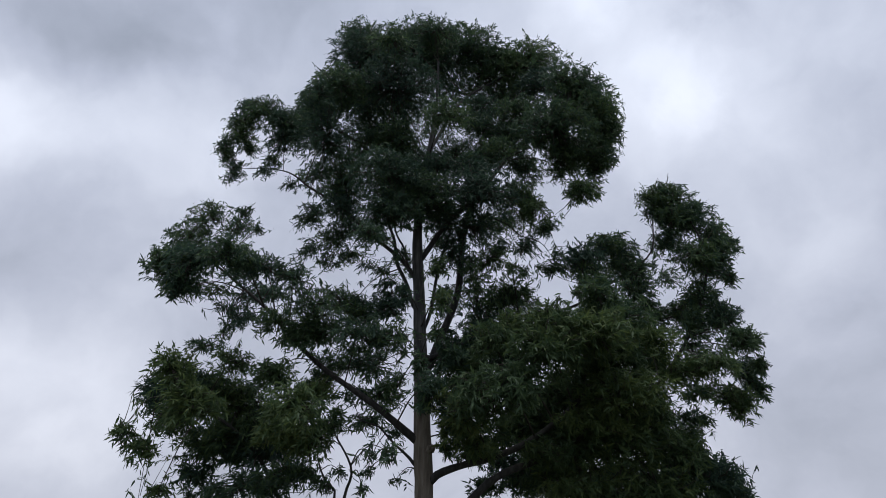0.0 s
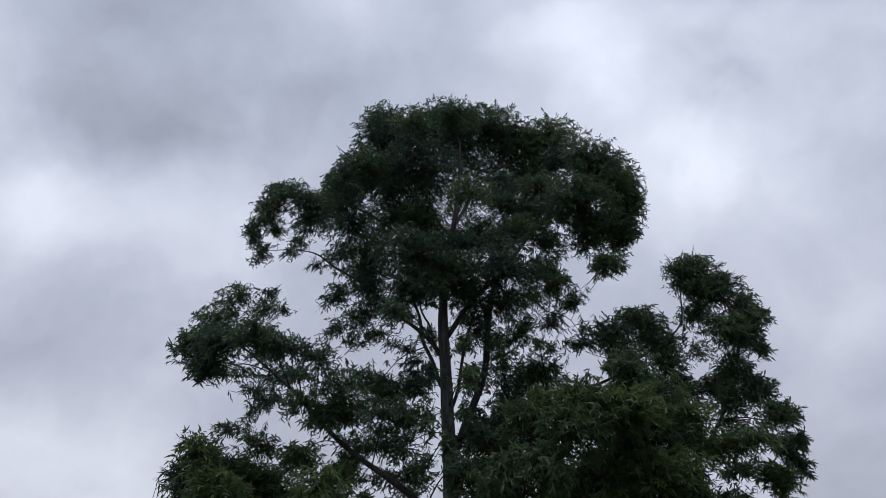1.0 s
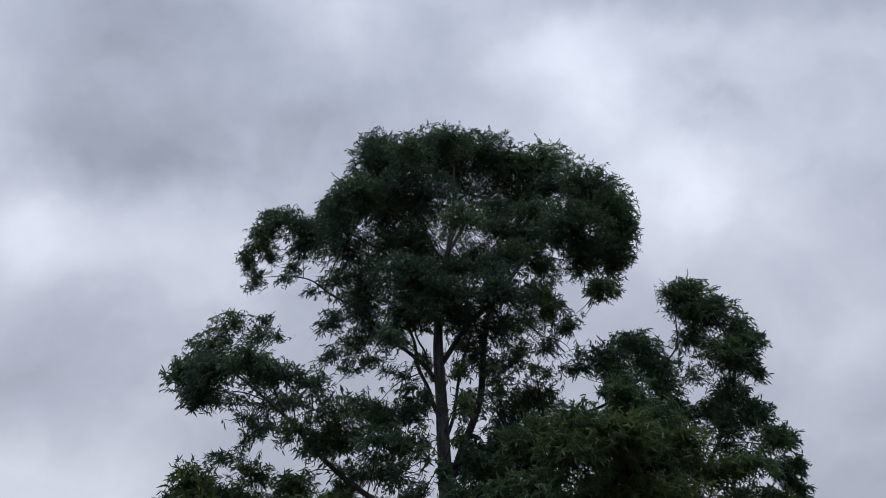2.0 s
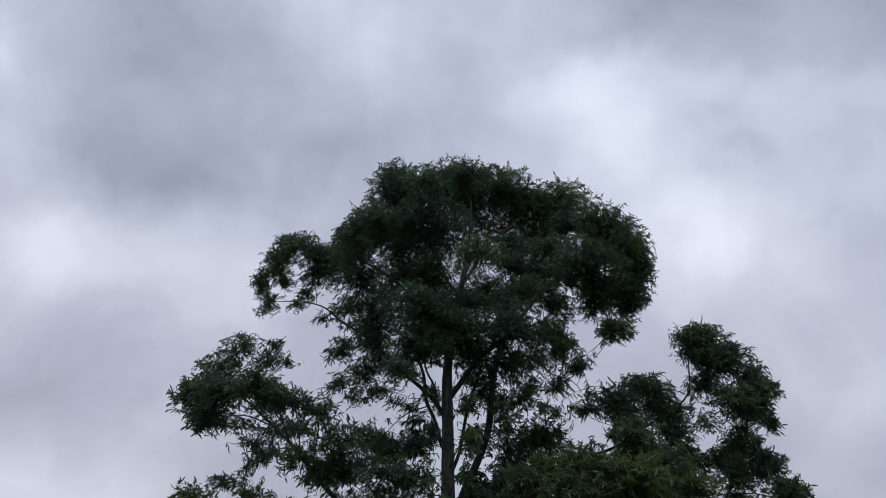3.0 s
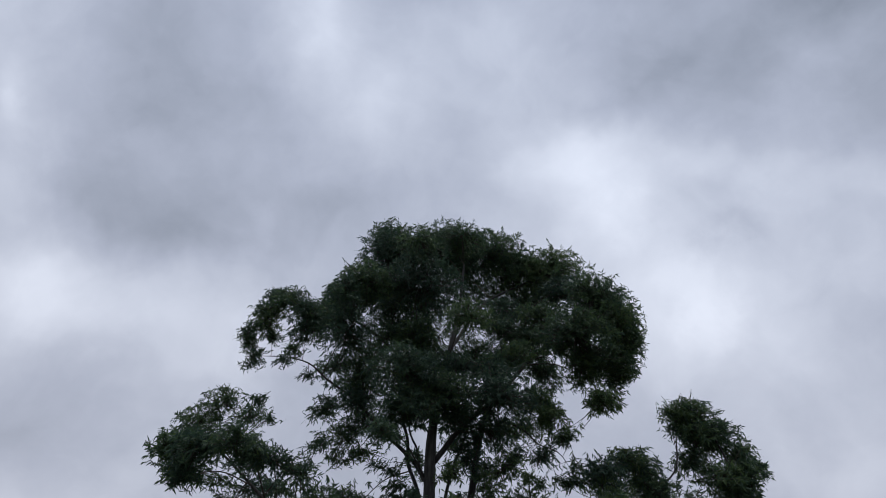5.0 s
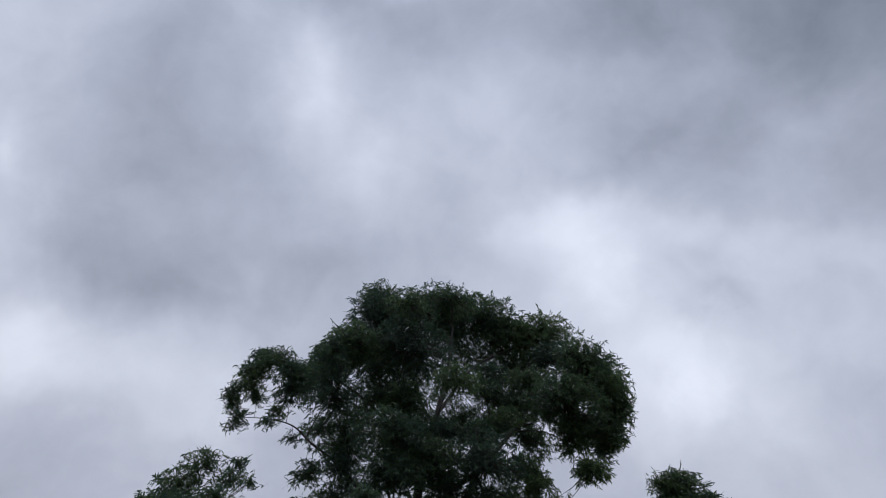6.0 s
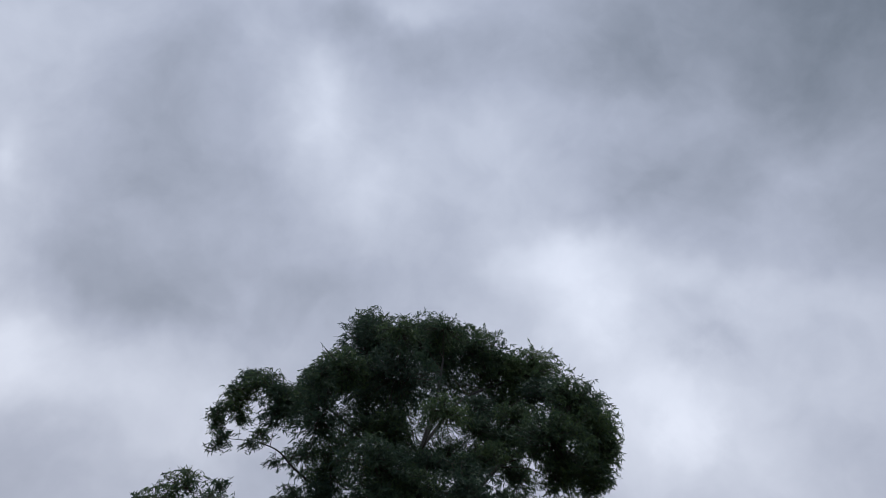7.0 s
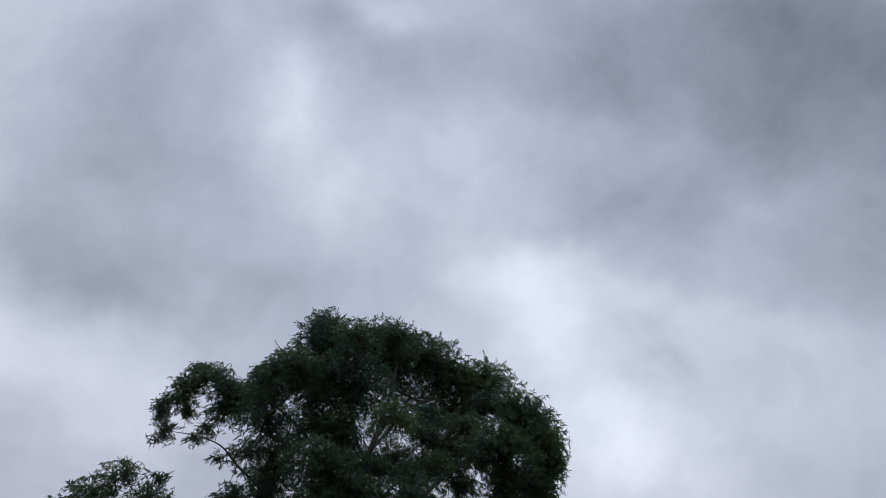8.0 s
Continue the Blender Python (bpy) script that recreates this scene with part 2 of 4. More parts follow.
def bark_material(name, dark, mid_tone, pale, lit_below=0.0):
    m, nt, bsdf = material(name, 0.85)
    streak = noise_node(nt, 5.0, 8.0, (3.0, 3.0, 0.45))
    col = ramp_node(nt, [(0.30, dark), (0.5, mid_tone), (0.72, pale)])
    nt.links.new(streak.outputs["Fac"], col.inputs["Fac"])
    nt.links.new(col.outputs["Color"], bsdf.inputs["Base Color"])
    if lit_below:
        # tan lower bole, painted paler for the light below the crown; ragged edge
        place = nt.nodes.new("ShaderNodeSeparateXYZ")
        at = nt.nodes.new("ShaderNodeTexCoord")
        nt.links.new(at.outputs["Object"], place.inputs[0])
        ragged = noise_node(nt, 2.2, 6.0, (2.5, 2.5, 0.6))
        edge = nt.nodes.new("ShaderNodeMath")
        edge.operation = "MULTIPLY_ADD"
        edge.inputs[1].default_value = -2.6
        nt.links.new(ragged.outputs["Fac"], edge.inputs[0])
        nt.links.new(place.outputs["Z"], edge.inputs[2])
        lit_share = nt.nodes.new("ShaderNodeMapRange")
        lit_share.inputs["From Min"].default_value, lit_share.inputs["From Max"].default_value = lit_below - 1.0, lit_below - 1.7
        nt.links.new(edge.outputs[0], lit_share.inputs["Value"])
        tan = ramp_node(nt, [(0.28, (0.085, 0.070, 0.056)), (0.5, (0.17, 0.145, 0.12)), (0.75, (0.27, 0.24, 0.205))])
        nt.links.new(streak.outputs["Fac"], tan.inputs["Fac"])
        both = nt.nodes.new("ShaderNodeMix")
        both.data_type = "RGBA"
        nt.links.new(lit_share.outputs["Result"], both.inputs[0])
        nt.links.new(col.outputs["Color"], both.inputs[6])
        nt.links.new(tan.outputs["Color"], both.inputs[7])
        nt.links.new(both.outputs[2], bsdf.inputs["Base Color"])
    fine = noise_node(nt, 28.0, 6.0, (2.0, 2.0, 0.5))
    bump = nt.nodes.new("ShaderNodeBump")
    bump.inputs["Strength"].default_value, bump.inputs["Distance"].default_value = 0.7, 0.03
    nt.links.new(fine.outputs["Fac"], bump.inputs["Height"])
    nt.links.new(bump.outputs["Normal"], bsdf.inputs["Normal"])
    return m


def grass_material():
    m, nt, bsdf = material("rough_grass", 0.95)
    n = noise_node(nt, 0.35, 10.0)
    col = ramp_node(nt, [(0.3, (0.055, 0.045, 0.03)), (0.5, (0.06, 0.07, 0.035)), (0.75, (0.10, 0.10, 0.055))])
    nt.links.new(n.outputs["Fac"], col.inputs["Fac"])
    nt.links.new(col.outputs["Color"], bsdf.inputs["Base Color"])
    fine = noise_node(nt, 20.0, 6.0)
    bump = nt.nodes.new("ShaderNodeBump")
    bump.inputs["Distance"].default_value = 0.05
    nt.links.new(fine.outputs["Fac"], bump.inputs["Height"])
    nt.links.new(bump.outputs["Normal"], bsdf.inputs["Normal"])
    return m


LEAF = leaf_material("blue_green_leaf", [(0.2, (0.031, 0.057, 0.053)), (0.5, (0.050, 0.091, 0.059)), (0.78, (0.092, 0.145, 0.055)), (0.97, (0.145, 0.172, 0.078))])
FRESH_LEAF = leaf_material("fresh_green_leaf", [(0.2, (0.040, 0.072, 0.046)), (0.5, (0.068, 0.113, 0.052)), (0.78, (0.116, 0.160, 0.053)), (0.97, (0.17, 0.18, 0.077))])
BARK = bark_material("grey_brown_bark", (0.022, 0.022, 0.022), (0.042, 0.042, 0.041), (0.095, 0.093, 0.088), lit_below=4.6)
# darker copy of the bark: the foliage's shade on the limbs, as colour
SHADED_BARK = bark_material("shaded_limb_bark", (0.016, 0.016, 0.015), (0.028, 0.027, 0.026), (0.052, 0.050, 0.047))
TWIG = bark_material("twig_bark", (0.02, 0.017, 0.014), (0.04, 0.033, 0.027), (0.07, 0.06, 0.05))
GRASS = grass_material()


# ---- ground ----
def build_ground():
    bm = bmesh.new()
    rings, spokes = [0.0, 3, 6, 9, 12, 15, 19, 24, 32, 45, 70, 120, 250, 600, 1500, 4000], 48
    last = None
    for r in rings:
        if r == 0:
            row = [bm.verts.new((0, 13, 0))]
        else:
            row = []
            for i in range(spokes):
                a = 2 * math.pi * i / spokes
                x, y = r * math.cos(a), 13 + r * math.sin(a)
                row.append(bm.verts.new((x, y, 0.12 * noise.noise((x * 0.2, y * 0.2, 0)) * min(1, r / 6))))
        if last:
            for i in range(spokes):
                j = (i + 1) % spokes
                if len(last) == 1:
                    bm.faces.new((last[0], row[i], row[j]))
                else:
                    bm.faces.new((last[i], row[i], row[j], last[j]))
        last = row
    me = bpy.data.meshes.new("ground")
    bm.to_mesh(me)
    bm.free()
    me.materials.append(GRASS)
    me.shade_smooth()
    tagged(new("ground", me), "dry straw-coloured grass and bare earth", "ground", kind="structure")


build_ground()

# ---- the tree ----
tree = tagged(new("eucalyptus_tree"), "tall eucalyptus with grey-brown trunk and dark green drooping leaves", "tree")
tree.location = (-0.36, 13.0, 0.0)
BASE = Vector(tree.location)
rng = np.random.default_rng(7)


def part(name, me, mat, parent, label="", kind=""):
    me.materials.append(mat)
    ob = new(name, me)
    ob.parent = parent
    return tagged(ob, label, kind=kind)


def spline(points, step=0.12):
    """A smooth way through points (x, y, z, radius), as an array of close samples."""
    p = np.array(points, float)
    p = np.vstack([2 * p[0] - p[1], p, 2 * p[-1] - p[-2]])
    rows = []
    for i in range(1, len(p) - 2):
        n = max(2, int(np.linalg.norm(p[i + 1, :3] - p[i, :3]) / step))
        for u in np.arange(n) / n:
            rows.append(0.5 * (2 * p[i] + (p[i + 1] - p[i - 1]) * u + (2 * p[i - 1] - 5 * p[i] + 4 * p[i + 1] - p[i + 2]) * u * u
                               + (3 * p[i] - p[i - 1] - 3 * p[i + 1] + p[i + 2]) * u ** 3))
    rows.append(p[-2])
    return np.array(rows)


def tube(ways, sides, lumpy=0.0):
    """One mesh of tapering tubes along ways (arrays of x, y, z, radius), about the tree's base."""
    verts, faces = [], []
    ang = np.arange(sides) * 2 * math.pi / sides
    for w in ways:
        at = w[:, :3] - np.array(BASE)
        d = np.gradient(at, axis=0)
        d /= np.linalg.norm(d, axis=1)[:, None] + 1e-9
        ref = np.array((0.31, 0.9, 0.25)) if abs(d[:, 1]).mean() < 0.8 else np.array((1.0, 0.1, 0.2))
        a = np.cross(d, ref)
        a /= np.linalg.norm(a, axis=1)[:, None] + 1e-9
        b = np.cross(d, a)
        base = len(verts)
        for i in range(len(w)):
            for k in range(sides):
                r = max(w[i, 3], 0.002)
                off = a[i] * math.cos(ang[k]) + b[i] * math.sin(ang[k])
                if lumpy:
                    q = at[i] + off * r
                    r *= 1 + lumpy * noise.noise((q[0] * 3, q[1] * 3, q[2] * 1.3)) + lumpy * 0.5 * noise.noise((q[0] * 11, q[1] * 11, q[2] * 4))
                verts.append(at[i] + off * r)
        for i in range(len(w) - 1):
            for k in range(sides):
                k2 = (k + 1) % sides
                faces.append((base + i * sides + k, base + i * sides + k2, base + (i + 1) * sides + k2, base + (i + 1) * sides + k))
        end = base + (len(w) - 1) * sides
        faces.append(tuple(range(end, end + sides)))
    me = bpy.data.meshes.new("wood")
    me.from_pydata([tuple(v) for v in verts], [], faces)
    me.shade_smooth()
    return me


TRUNK = spline([(-0.36, 13.0, -0.15, 0.34), (-0.36, 13.0, 0.25, 0.26), (-0.36, 13.0, 0.9, 0.215), (-0.33, 13.0, 2.0, 0.178), (-0.32, 13.00, 3.04, 0.161), (-0.35, 13.00, 3.80, 0.156), (-0.38, 13.00, 4.79, 0.136), (-0.42, 13.00, 5.84, 0.120), (-0.45, 13.00, 6.73, 0.107), (-0.50, 13.00, 7.80, 0.094), (-0.44, 13.00, 8.80, 0.074), (-0.28, 13.00, 9.87, 0.056), (-0.14, 13.00, 11.01, 0.039), (-0.10, 13.00, 12.22, 0.022)], 0.08)
part("trunk", tube([TRUNK], 20, 0.10), BARK, tree, "grey-brown trunk with streaked bark, lower part painted lighter")
wood = [TRUNK]


def limb(*points, name="limb", mat=None):
    w = spline(points, 0.12 if name == "limb" else 0.03)
    # a little wander, as grown wood has
    s = np.linspace(0, 1, len(w))
    for axis in range(3):
        ph = rng.uniform(0, 6.28)
        w[:, axis] += 0.035 * np.sin(s * rng.uniform(7, 13) + ph) * np.minimum(1, 5 * s)
    wood.append(w)
    part(name, tube([w], 10, 0.08), mat or SHADED_BARK, tree)


limb((-0.37, 13.16, 5.03, 0.062), (-0.10, 13.48, 5.88, 0.070), (0.25, 13.80, 7.05, 0.074), (0.40, 13.80, 8.05, 0.064), (0.67, 13.64, 9.16, 0.054), (1.07, 13.80, 10.53, 0.044), (1.56, 13.80, 11.74, 0.032))
limb((-0.41, 13.00, 3.95, 0.078), (-0.92, 12.84, 4.33, 0.065), (-1.41, 12.68, 4.71, 0.055), (-2.03, 12.68, 5.19, 0.048), (-2.52, 12.68, 5.61, 0.042), (-3.17, 12.84, 6.22, 0.035), (-3.79, 13.00, 6.79, 0.028), (-4.40, 13.00, 7.37, 0.022), (-5.01, 13.00, 7.80, 0.014))
limb((-0.47, 13.00, 6.96, 0.047), (-0.76, 13.16, 7.41, 0.042), (-1.10, 13.16, 7.75, 0.037), (-1.65, 13.32, 8.39, 0.032), (-2.25, 13.32, 8.85, 0.027), (-2.76, 13.16, 9.08, 0.022), (-3.18, 13.16, 9.45, 0.014), (-3.69, 13.16, 9.61, 0.009), (-4.16, 13.00, 9.52, 0.006))
limb((-0.43, 13.00, 6.28, 0.042), (-0.75, 13.16, 7.03, 0.037), (-0.97, 13.32, 7.82, 0.034), (-1.08, 13.32, 8.46, 0.028))
limb((-0.41, 13.00, 8.55, 0.043), (-1.11, 13.32, 9.66, 0.038), (-1.88, 13.48, 10.46, 0.032), (-2.74, 13.32, 10.87, 0.023), (-3.65, 13.00, 10.79, 0.014))
limb((-0.28, 13.16, 9.70, 0.038), (-0.94, 13.80, 11.28, 0.033), (-1.64, 13.96, 12.50, 0.026), (-1.90, 13.64, 13.07, 0.016))
limb((-0.23, 13.16, 10.11, 0.036), (0.34, 13.96, 11.70, 0.032), (1.31, 14.44, 12.88, 0.025), (2.27, 14.28, 13.26, 0.014))
limb((-0.43, 13.00, 7.43, 0.055), (0.18, 13.16, 8.37, 0.048), (1.03, 13.48, 9.61, 0.043), (1.93, 13.64, 10.57, 0.035), (2.80, 13.48, 10.98, 0.025), (3.35, 13.16, 10.83, 0.015))
limb((0.77, 13.48, 8.64, 0.021), (1.29, 13.48, 8.44, 0.014), (1.71, 13.32, 8.05, 0.010), (2.05, 13.16, 7.72, 0.007))
limb((-0.31, 13.00, 3.19, 0.076), (-0.11, 12.92, 3.40, 0.067), (0.29, 12.76, 3.51, 0.059), (0.81, 12.60, 3.61, 0.055), (1.56, 12.44, 3.98, 0.049), (2.34, 12.28, 4.61, 0.042), (2.79, 12.28, 5.40, 0.029), (2.92, 12.36, 6.05, 0.020))
limb((-0.33, 13.00, 1.93, 0.091), (0.15, 12.92, 2.61, 0.079), (0.62, 12.84, 3.15, 0.068), (1.10, 12.76, 3.48, 0.061), (2.21, 13.00, 3.90, 0.055), (3.41, 13.24, 4.54, 0.047), (4.37, 13.32, 5.50, 0.036), (4.93, 13.24, 6.59, 0.029), (5.05, 13.00, 7.55, 0.023), (4.80, 13.00, 8.48, 0.016))
limb((-0.39, 13.16, 5.46, 0.044), (0.50, 13.48, 5.99, 0.039), (1.50, 13.64, 6.45, 0.033), (2.51, 13.64, 6.68, 0.027), (3.39, 13.32, 7.21, 0.022), (4.02, 13.00, 7.61, 0.016), (4.20, 13.00, 8.36, 0.011))
limb((-0.32, 13.00, 1.51, 0.081), (-1.18, 13.64, 1.68, 0.067), (-2.17, 14.28, 2.24, 0.051), (-2.99, 14.44, 3.12, 0.042), (-3.57, 13.80, 4.04, 0.033), (-4.40, 13.16, 4.67, 0.024), (-5.07, 13.00, 4.79, 0.016))
limb((-1.75, 13.48, 2.03, 0.032), (-1.70, 13.00, 2.97, 0.027), (-1.57, 12.84, 3.40, 0.022), (-1.66, 12.84, 3.78, 0.017), (-1.90, 12.84, 4.25, 0.012))
limb((-0.41, 13.00, 3.50, 0.033), (-0.70, 13.00, 3.82, 0.025), (-0.99, 13.16, 4.12, 0.018), (-1.47, 13.32, 4.45, 0.012))
limb((-2.38, 13.64, 2.43, 0.033), (-1.86, 13.00, 3.01, 0.023), (-1.99, 13.00, 3.38, 0.018), (-2.18, 13.00, 3.80, 0.013))
limb((-0.42, 13.16, 5.89, 0.036), (-0.16, 13.48, 6.92, 0.033), (-0.01, 13.64, 7.85, 0.028), (0.19, 13.64, 8.62, 0.019))
limb((-0.51, 13.00, 7.02, 0.024), (-0.87, 13.16, 7.93, 0.020), (-0.97, 13.32, 8.59, 0.014))

AXIS = np.vstack([w for w in wood])

# the healed stump of a lost branch on the trunk
limb((-0.33, 13.00, 3.80, 0.068), (-0.24, 12.90, 3.82, 0.063), (-0.18, 12.86, 3.84, 0.053), (-0.16, 12.84, 3.85, 0.029), name="branch_stub", mat=BARK)

# one leaf: a narrow sickle-shaped blade that droops to its tip, base at the origin, along +x
BLADE = np.array([(0, 0, 0), (0.30, 0.50, 0.01), (0.30, -0.44, -0.03), (0.66, 0.52, -0.05), (0.66, -0.16, -0.09), (1, 0.42, -0.18)])
BLADE_FACES = np.array([(0, 2, 1), (1, 2, 4), (1, 4, 3), (3, 4, 5)])


def unit(v):
    return v / (np.linalg.norm(v, axis=-1, keepdims=True) + 1e-9)


def leaf_mesh(base, way, length, width):
    """Many leaves in one mesh: their bases, directions, lengths and widths."""
    n = len(base)
    up = unit(rng.normal(size=(n, 3)) * 0.8 + np.array((0, 0, 0.7)))
    side = unit(np.cross(way, up))
    nrm = np.cross(side, way)
    v = (base[:, None] + way[:, None] * (BLADE[None, :, :1] * length[:, None, None])
         + side[:, None] * (BLADE[None, :, 1:2] * width[:, None, None]) + nrm[:, None] * (BLADE[None, :, 2:3] * length[:, None, None]))
    f = BLADE_FACES[None] + 6 * np.arange(n)[:, None, None]
    me = bpy.data.meshes.new("leaves")
    me.vertices.add(6 * n)
    me.vertices.foreach_set("co", v.astype(np.float32).ravel())
    me.loops.add(12 * n)
    me.loops.foreach_set("vertex_index", f.astype(np.int32).ravel())
    me.polygons.add(4 * n)
    me.polygons.foreach_set("loop_start", np.arange(0, 12 * n, 3, dtype=np.int32))
    me.update(calc_edges=True)
    return me


DOWN = np.array((0, 0, -1.0))


def leaf_clump(x, y, z, half_width, half_height, fullness):
    """Notes a clump of foliage: its centre, half width, half height and fullness."""
    clumps.append((x, y, z, half_width, half_height, fullness))


def build_clump(x, y, z, half_width, half_height, fullness):
    """A clump of leafy sprays on a branchlet that leaves the nearest limb."""
    centre = np.array((x, y, z))
    half = np.maximum(np.array((half_width, 0.5 * (half_width + half_height), half_height)) - 0.04, 0.06)
    d = np.linalg.norm(AXIS[:, :3] - centre, axis=1) + 0.15 * np.maximum(0, AXIS[:, 2] - z)
    foot = AXIS[np.argmin(d)]
    reach = centre - foot[:3]
    r0 = min(0.6 * foot[3], 0.004 + 0.007 * np.linalg.norm(reach))
    bend = foot[:3] + 0.5 * reach + np.array((0, 0, 0.12 * np.linalg.norm(reach)))
    ways = [spline([(*foot[:3], r0), (*bend, 0.7 * r0), (*centre, 0.45 * r0)], 0.15)]
    # leafy sprays fill the clump, denser towards its outer shell
    k = int(min(14, 7 + 7 * fullness))
    n = int(5 + SPRAYS * 14 / k * fullness ** 1.2 * half_width * half_height)
    u = unit(rng.normal(size=(n, 3)))
    u[:, 2] = np.where(u[:, 2] < -0.7, -u[:, 2] * 0.8, u[:, 2])
    lump = np.array([1 + 0.24 * noise.noise((a[0] * 2.2 + x, a[1] * 2.2 + y, a[2] * 2.2 + z)) for a in u])
    rad = np.minimum((rng.uniform(0.02, 1.0, n) ** 0.5 + 0.10 * rng.uniform(0, 1, n) ** 3) * lump, 1.06)
    ends = centre + u * half * rad[:, None]
    # some sprays bridge the way to the clumps that touch this one
    size_all = 0.5 * (CLUMPS[:, 3] + CLUMPS[:, 4])
    apart = np.linalg.norm(CLUMPS[:, :3] - centre, axis=1)
    near = np.where((apart > 0.05) & (apart < 0.95 * (size_all + 0.5 * (half_width + half_height))))[0]
    if len(near):
        stray = rng.random(n) < 0.30
        other = CLUMPS[rng.choice(near, n), :3]
        way_over = centre + (other - centre) * rng.uniform(0.3, 0.75, (n, 1)) + rng.normal(size=(n, 3)) * half * 0.30
        ends = np.where(stray[:, None], way_over, ends)
    # a few more sit along the branchlet itself
    along = ways[0][int(0.45 * len(ways[0])):, :3]
    more = int(2 + 4 * fullness * np.linalg.norm(ways[0][-1, :3] - ways[0][0, :3]))
    extra = along[rng.integers(0, len(along), more)] + rng.normal(size=(more, 3)) * 0.09
    ends, u, n = np.vstack([ends, extra]), np.vstack([u, unit(rng.normal(size=(more, 3)))]), n + more
    # each spray points away from the clump's heart and from the trunk, and its tip droops
    outward = np.array((x - BASE[0], y - BASE[1], 0.0))
    outward /= np.linalg.norm(outward) + 0.5
    lean = unit(0.65 * u + 0.35 * outward + rng.normal(size=(n, 3)) * 0.55 + np.array((0, 0, 0.2)))
    span = rng.uniform(0.16, 0.32, n)[:, None]
    start = ends - lean * span * 0.8
    for i in range(0, n, 3):
        ways.append(np.column_stack([np.vstack([centre + 0.25 * (start[i] - centre), 0.6 * start[i] + 0.4 * centre - np.array((0, 0, 0.04)), start[i], ends[i] + DOWN * span[i] * 0.2]), (0.008, 0.006, 0.004, 0.002)]))
    # leaves set round the spray in a spiral, tipped forward and hanging
    s = ((np.arange(k) + rng.uniform(0, 1, (n, k))) / k)[:, :, None]
    a = unit(np.cross(lean, rng.normal(size=(n, 3))))
    b = np.cross(lean, a)
    phi = 2.4 * np.arange(k)[None, :, None] + rng.uniform(0, 6.28, (n, 1, 1))
    rim = a[:, None] * np.cos(phi) + b[:, None] * np.sin(phi)
    bases = start[:, None] + lean[:, None] * span[:, None] * s + DOWN * span[:, None] * 0.3 * s * s
    dirs = unit((lean[:, None] + DOWN * 0.5 * s) * 0.85 + rim * (0.62 - 0.25 * s) + rng.normal(size=(n, k, 3)) * 0.42 + DOWN * 0.40)
    bases, dirs = bases.reshape(-1, 3) - np.array(BASE), dirs.reshape(-1, 3)
    # smaller leaves towards the crown's top
    size = 0.148 - 0.040 * min(1, max(0, (z - 3.5) / 6))
    length = size * rng.uniform(0.6, 1.1, len(bases))
    width = length * rng.uniform(0.17, 0.25, len(bases))
    branchlet = part("branchlet", tube(ways[:1], 7, 0.06), TWIG, tree)
    part("twig_spray", tube(ways[1:], 4), TWIG, branchlet, kind="stuff")
    # on the clumps that hang nearest to the path, some leaves stand by themselves
    own = 30 if y < 12.2 and z < 8 and len(single) < 300 else 0
    for i in range(own):
        ob = new("leaf", ONE_LEAF)
        ob.parent = branchlet
        turn = Vector(dirs[i]).to_track_quat("X", "Z").to_matrix() @ Matrix.Rotation(rng.uniform(0, 6.28), 3, "X")
        ob.matrix_basis = Matrix.LocRotScale(Vector(bases[i]), turn.to_quaternion(), (length[i], length[i], length[i]))
        single.append(ob)
    # the low outer boughs carry fresher, greener leaves
    fresh = z < 5.8 and y < 13.0 and (x > 0.2 or x < -1.7)
    part("foliage", leaf_mesh(bases[own:], dirs[own:], length[own:], width[own:]), FRESH_LEAF if fresh else LEAF, branchlet, kind="stuff")


SPRAYS = 740
clumps, single = [], []
ONE_LEAF = bpy.data.meshes.new("leaf")
ONE_LEAF.from_pydata([(a, 0.21 * s, c) for a, s, c in BLADE.tolist()], [], BLADE_FACES.tolist())
ONE_LEAF.materials.append(FRESH_LEAF)
# dome of the crown
leaf_clump(-1.83, 13.33, 12.60, 0.86, 0.76, 1.4)
leaf_clump(-0.58, 13.70, 13.25, 1.06, 0.66, 1.4)
leaf_clump(0.50, 14.43, 13.82, 1.05, 0.70, 1.4)
leaf_clump(-0.99, 12.46, 11.19, 1.06, 0.65, 1.15)
leaf_clump(0.23, 15.18, 13.02, 1.14, 0.64, 0.34)
leaf_clump(2.09, 14.44, 13.31, 0.97, 0.72, 1.4)
leaf_clump(2.60, 12.17, 10.97, 0.67, 0.55, 1.4)
leaf_clump(3.31, 12.96, 10.83, 0.55, 0.72, 1.4)
leaf_clump(3.13, 13.06, 9.94, 0.59, 0.49, 1.4)
leaf_clump(2.19, 12.20, 9.95, 0.89, 0.62, 1.44)
leaf_clump(1.61, 14.92, 12.48, 0.97, 0.83, 0.9)
leaf_clump(-2.09, 12.01, 10.84, 0.59, 0.54, 1.4)
leaf_clump(-2.78, 13.38, 11.28, 0.56, 0.52, 1.4)
leaf_clump(-3.67, 12.61, 10.65, 0.49, 0.33, 1.04)
leaf_clump(-4.21, 13.04, 10.39, 0.43, 0.38, 0.69)
leaf_clump(-4.47, 13.03, 9.78, 0.23, 0.26, 0.57)
leaf_clump(-3.27, 12.69, 9.95, 0.46, 0.41, 0.8)
leaf_clump(-2.31, 12.20, 9.63, 0.72, 0.61, 0.9)
leaf_clump(-1.61, 14.19, 11.16, 0.91, 0.58, 0.6)
leaf_clump(-2.87, 14.44, 10.19, 0.58, 0.46, 0.62)
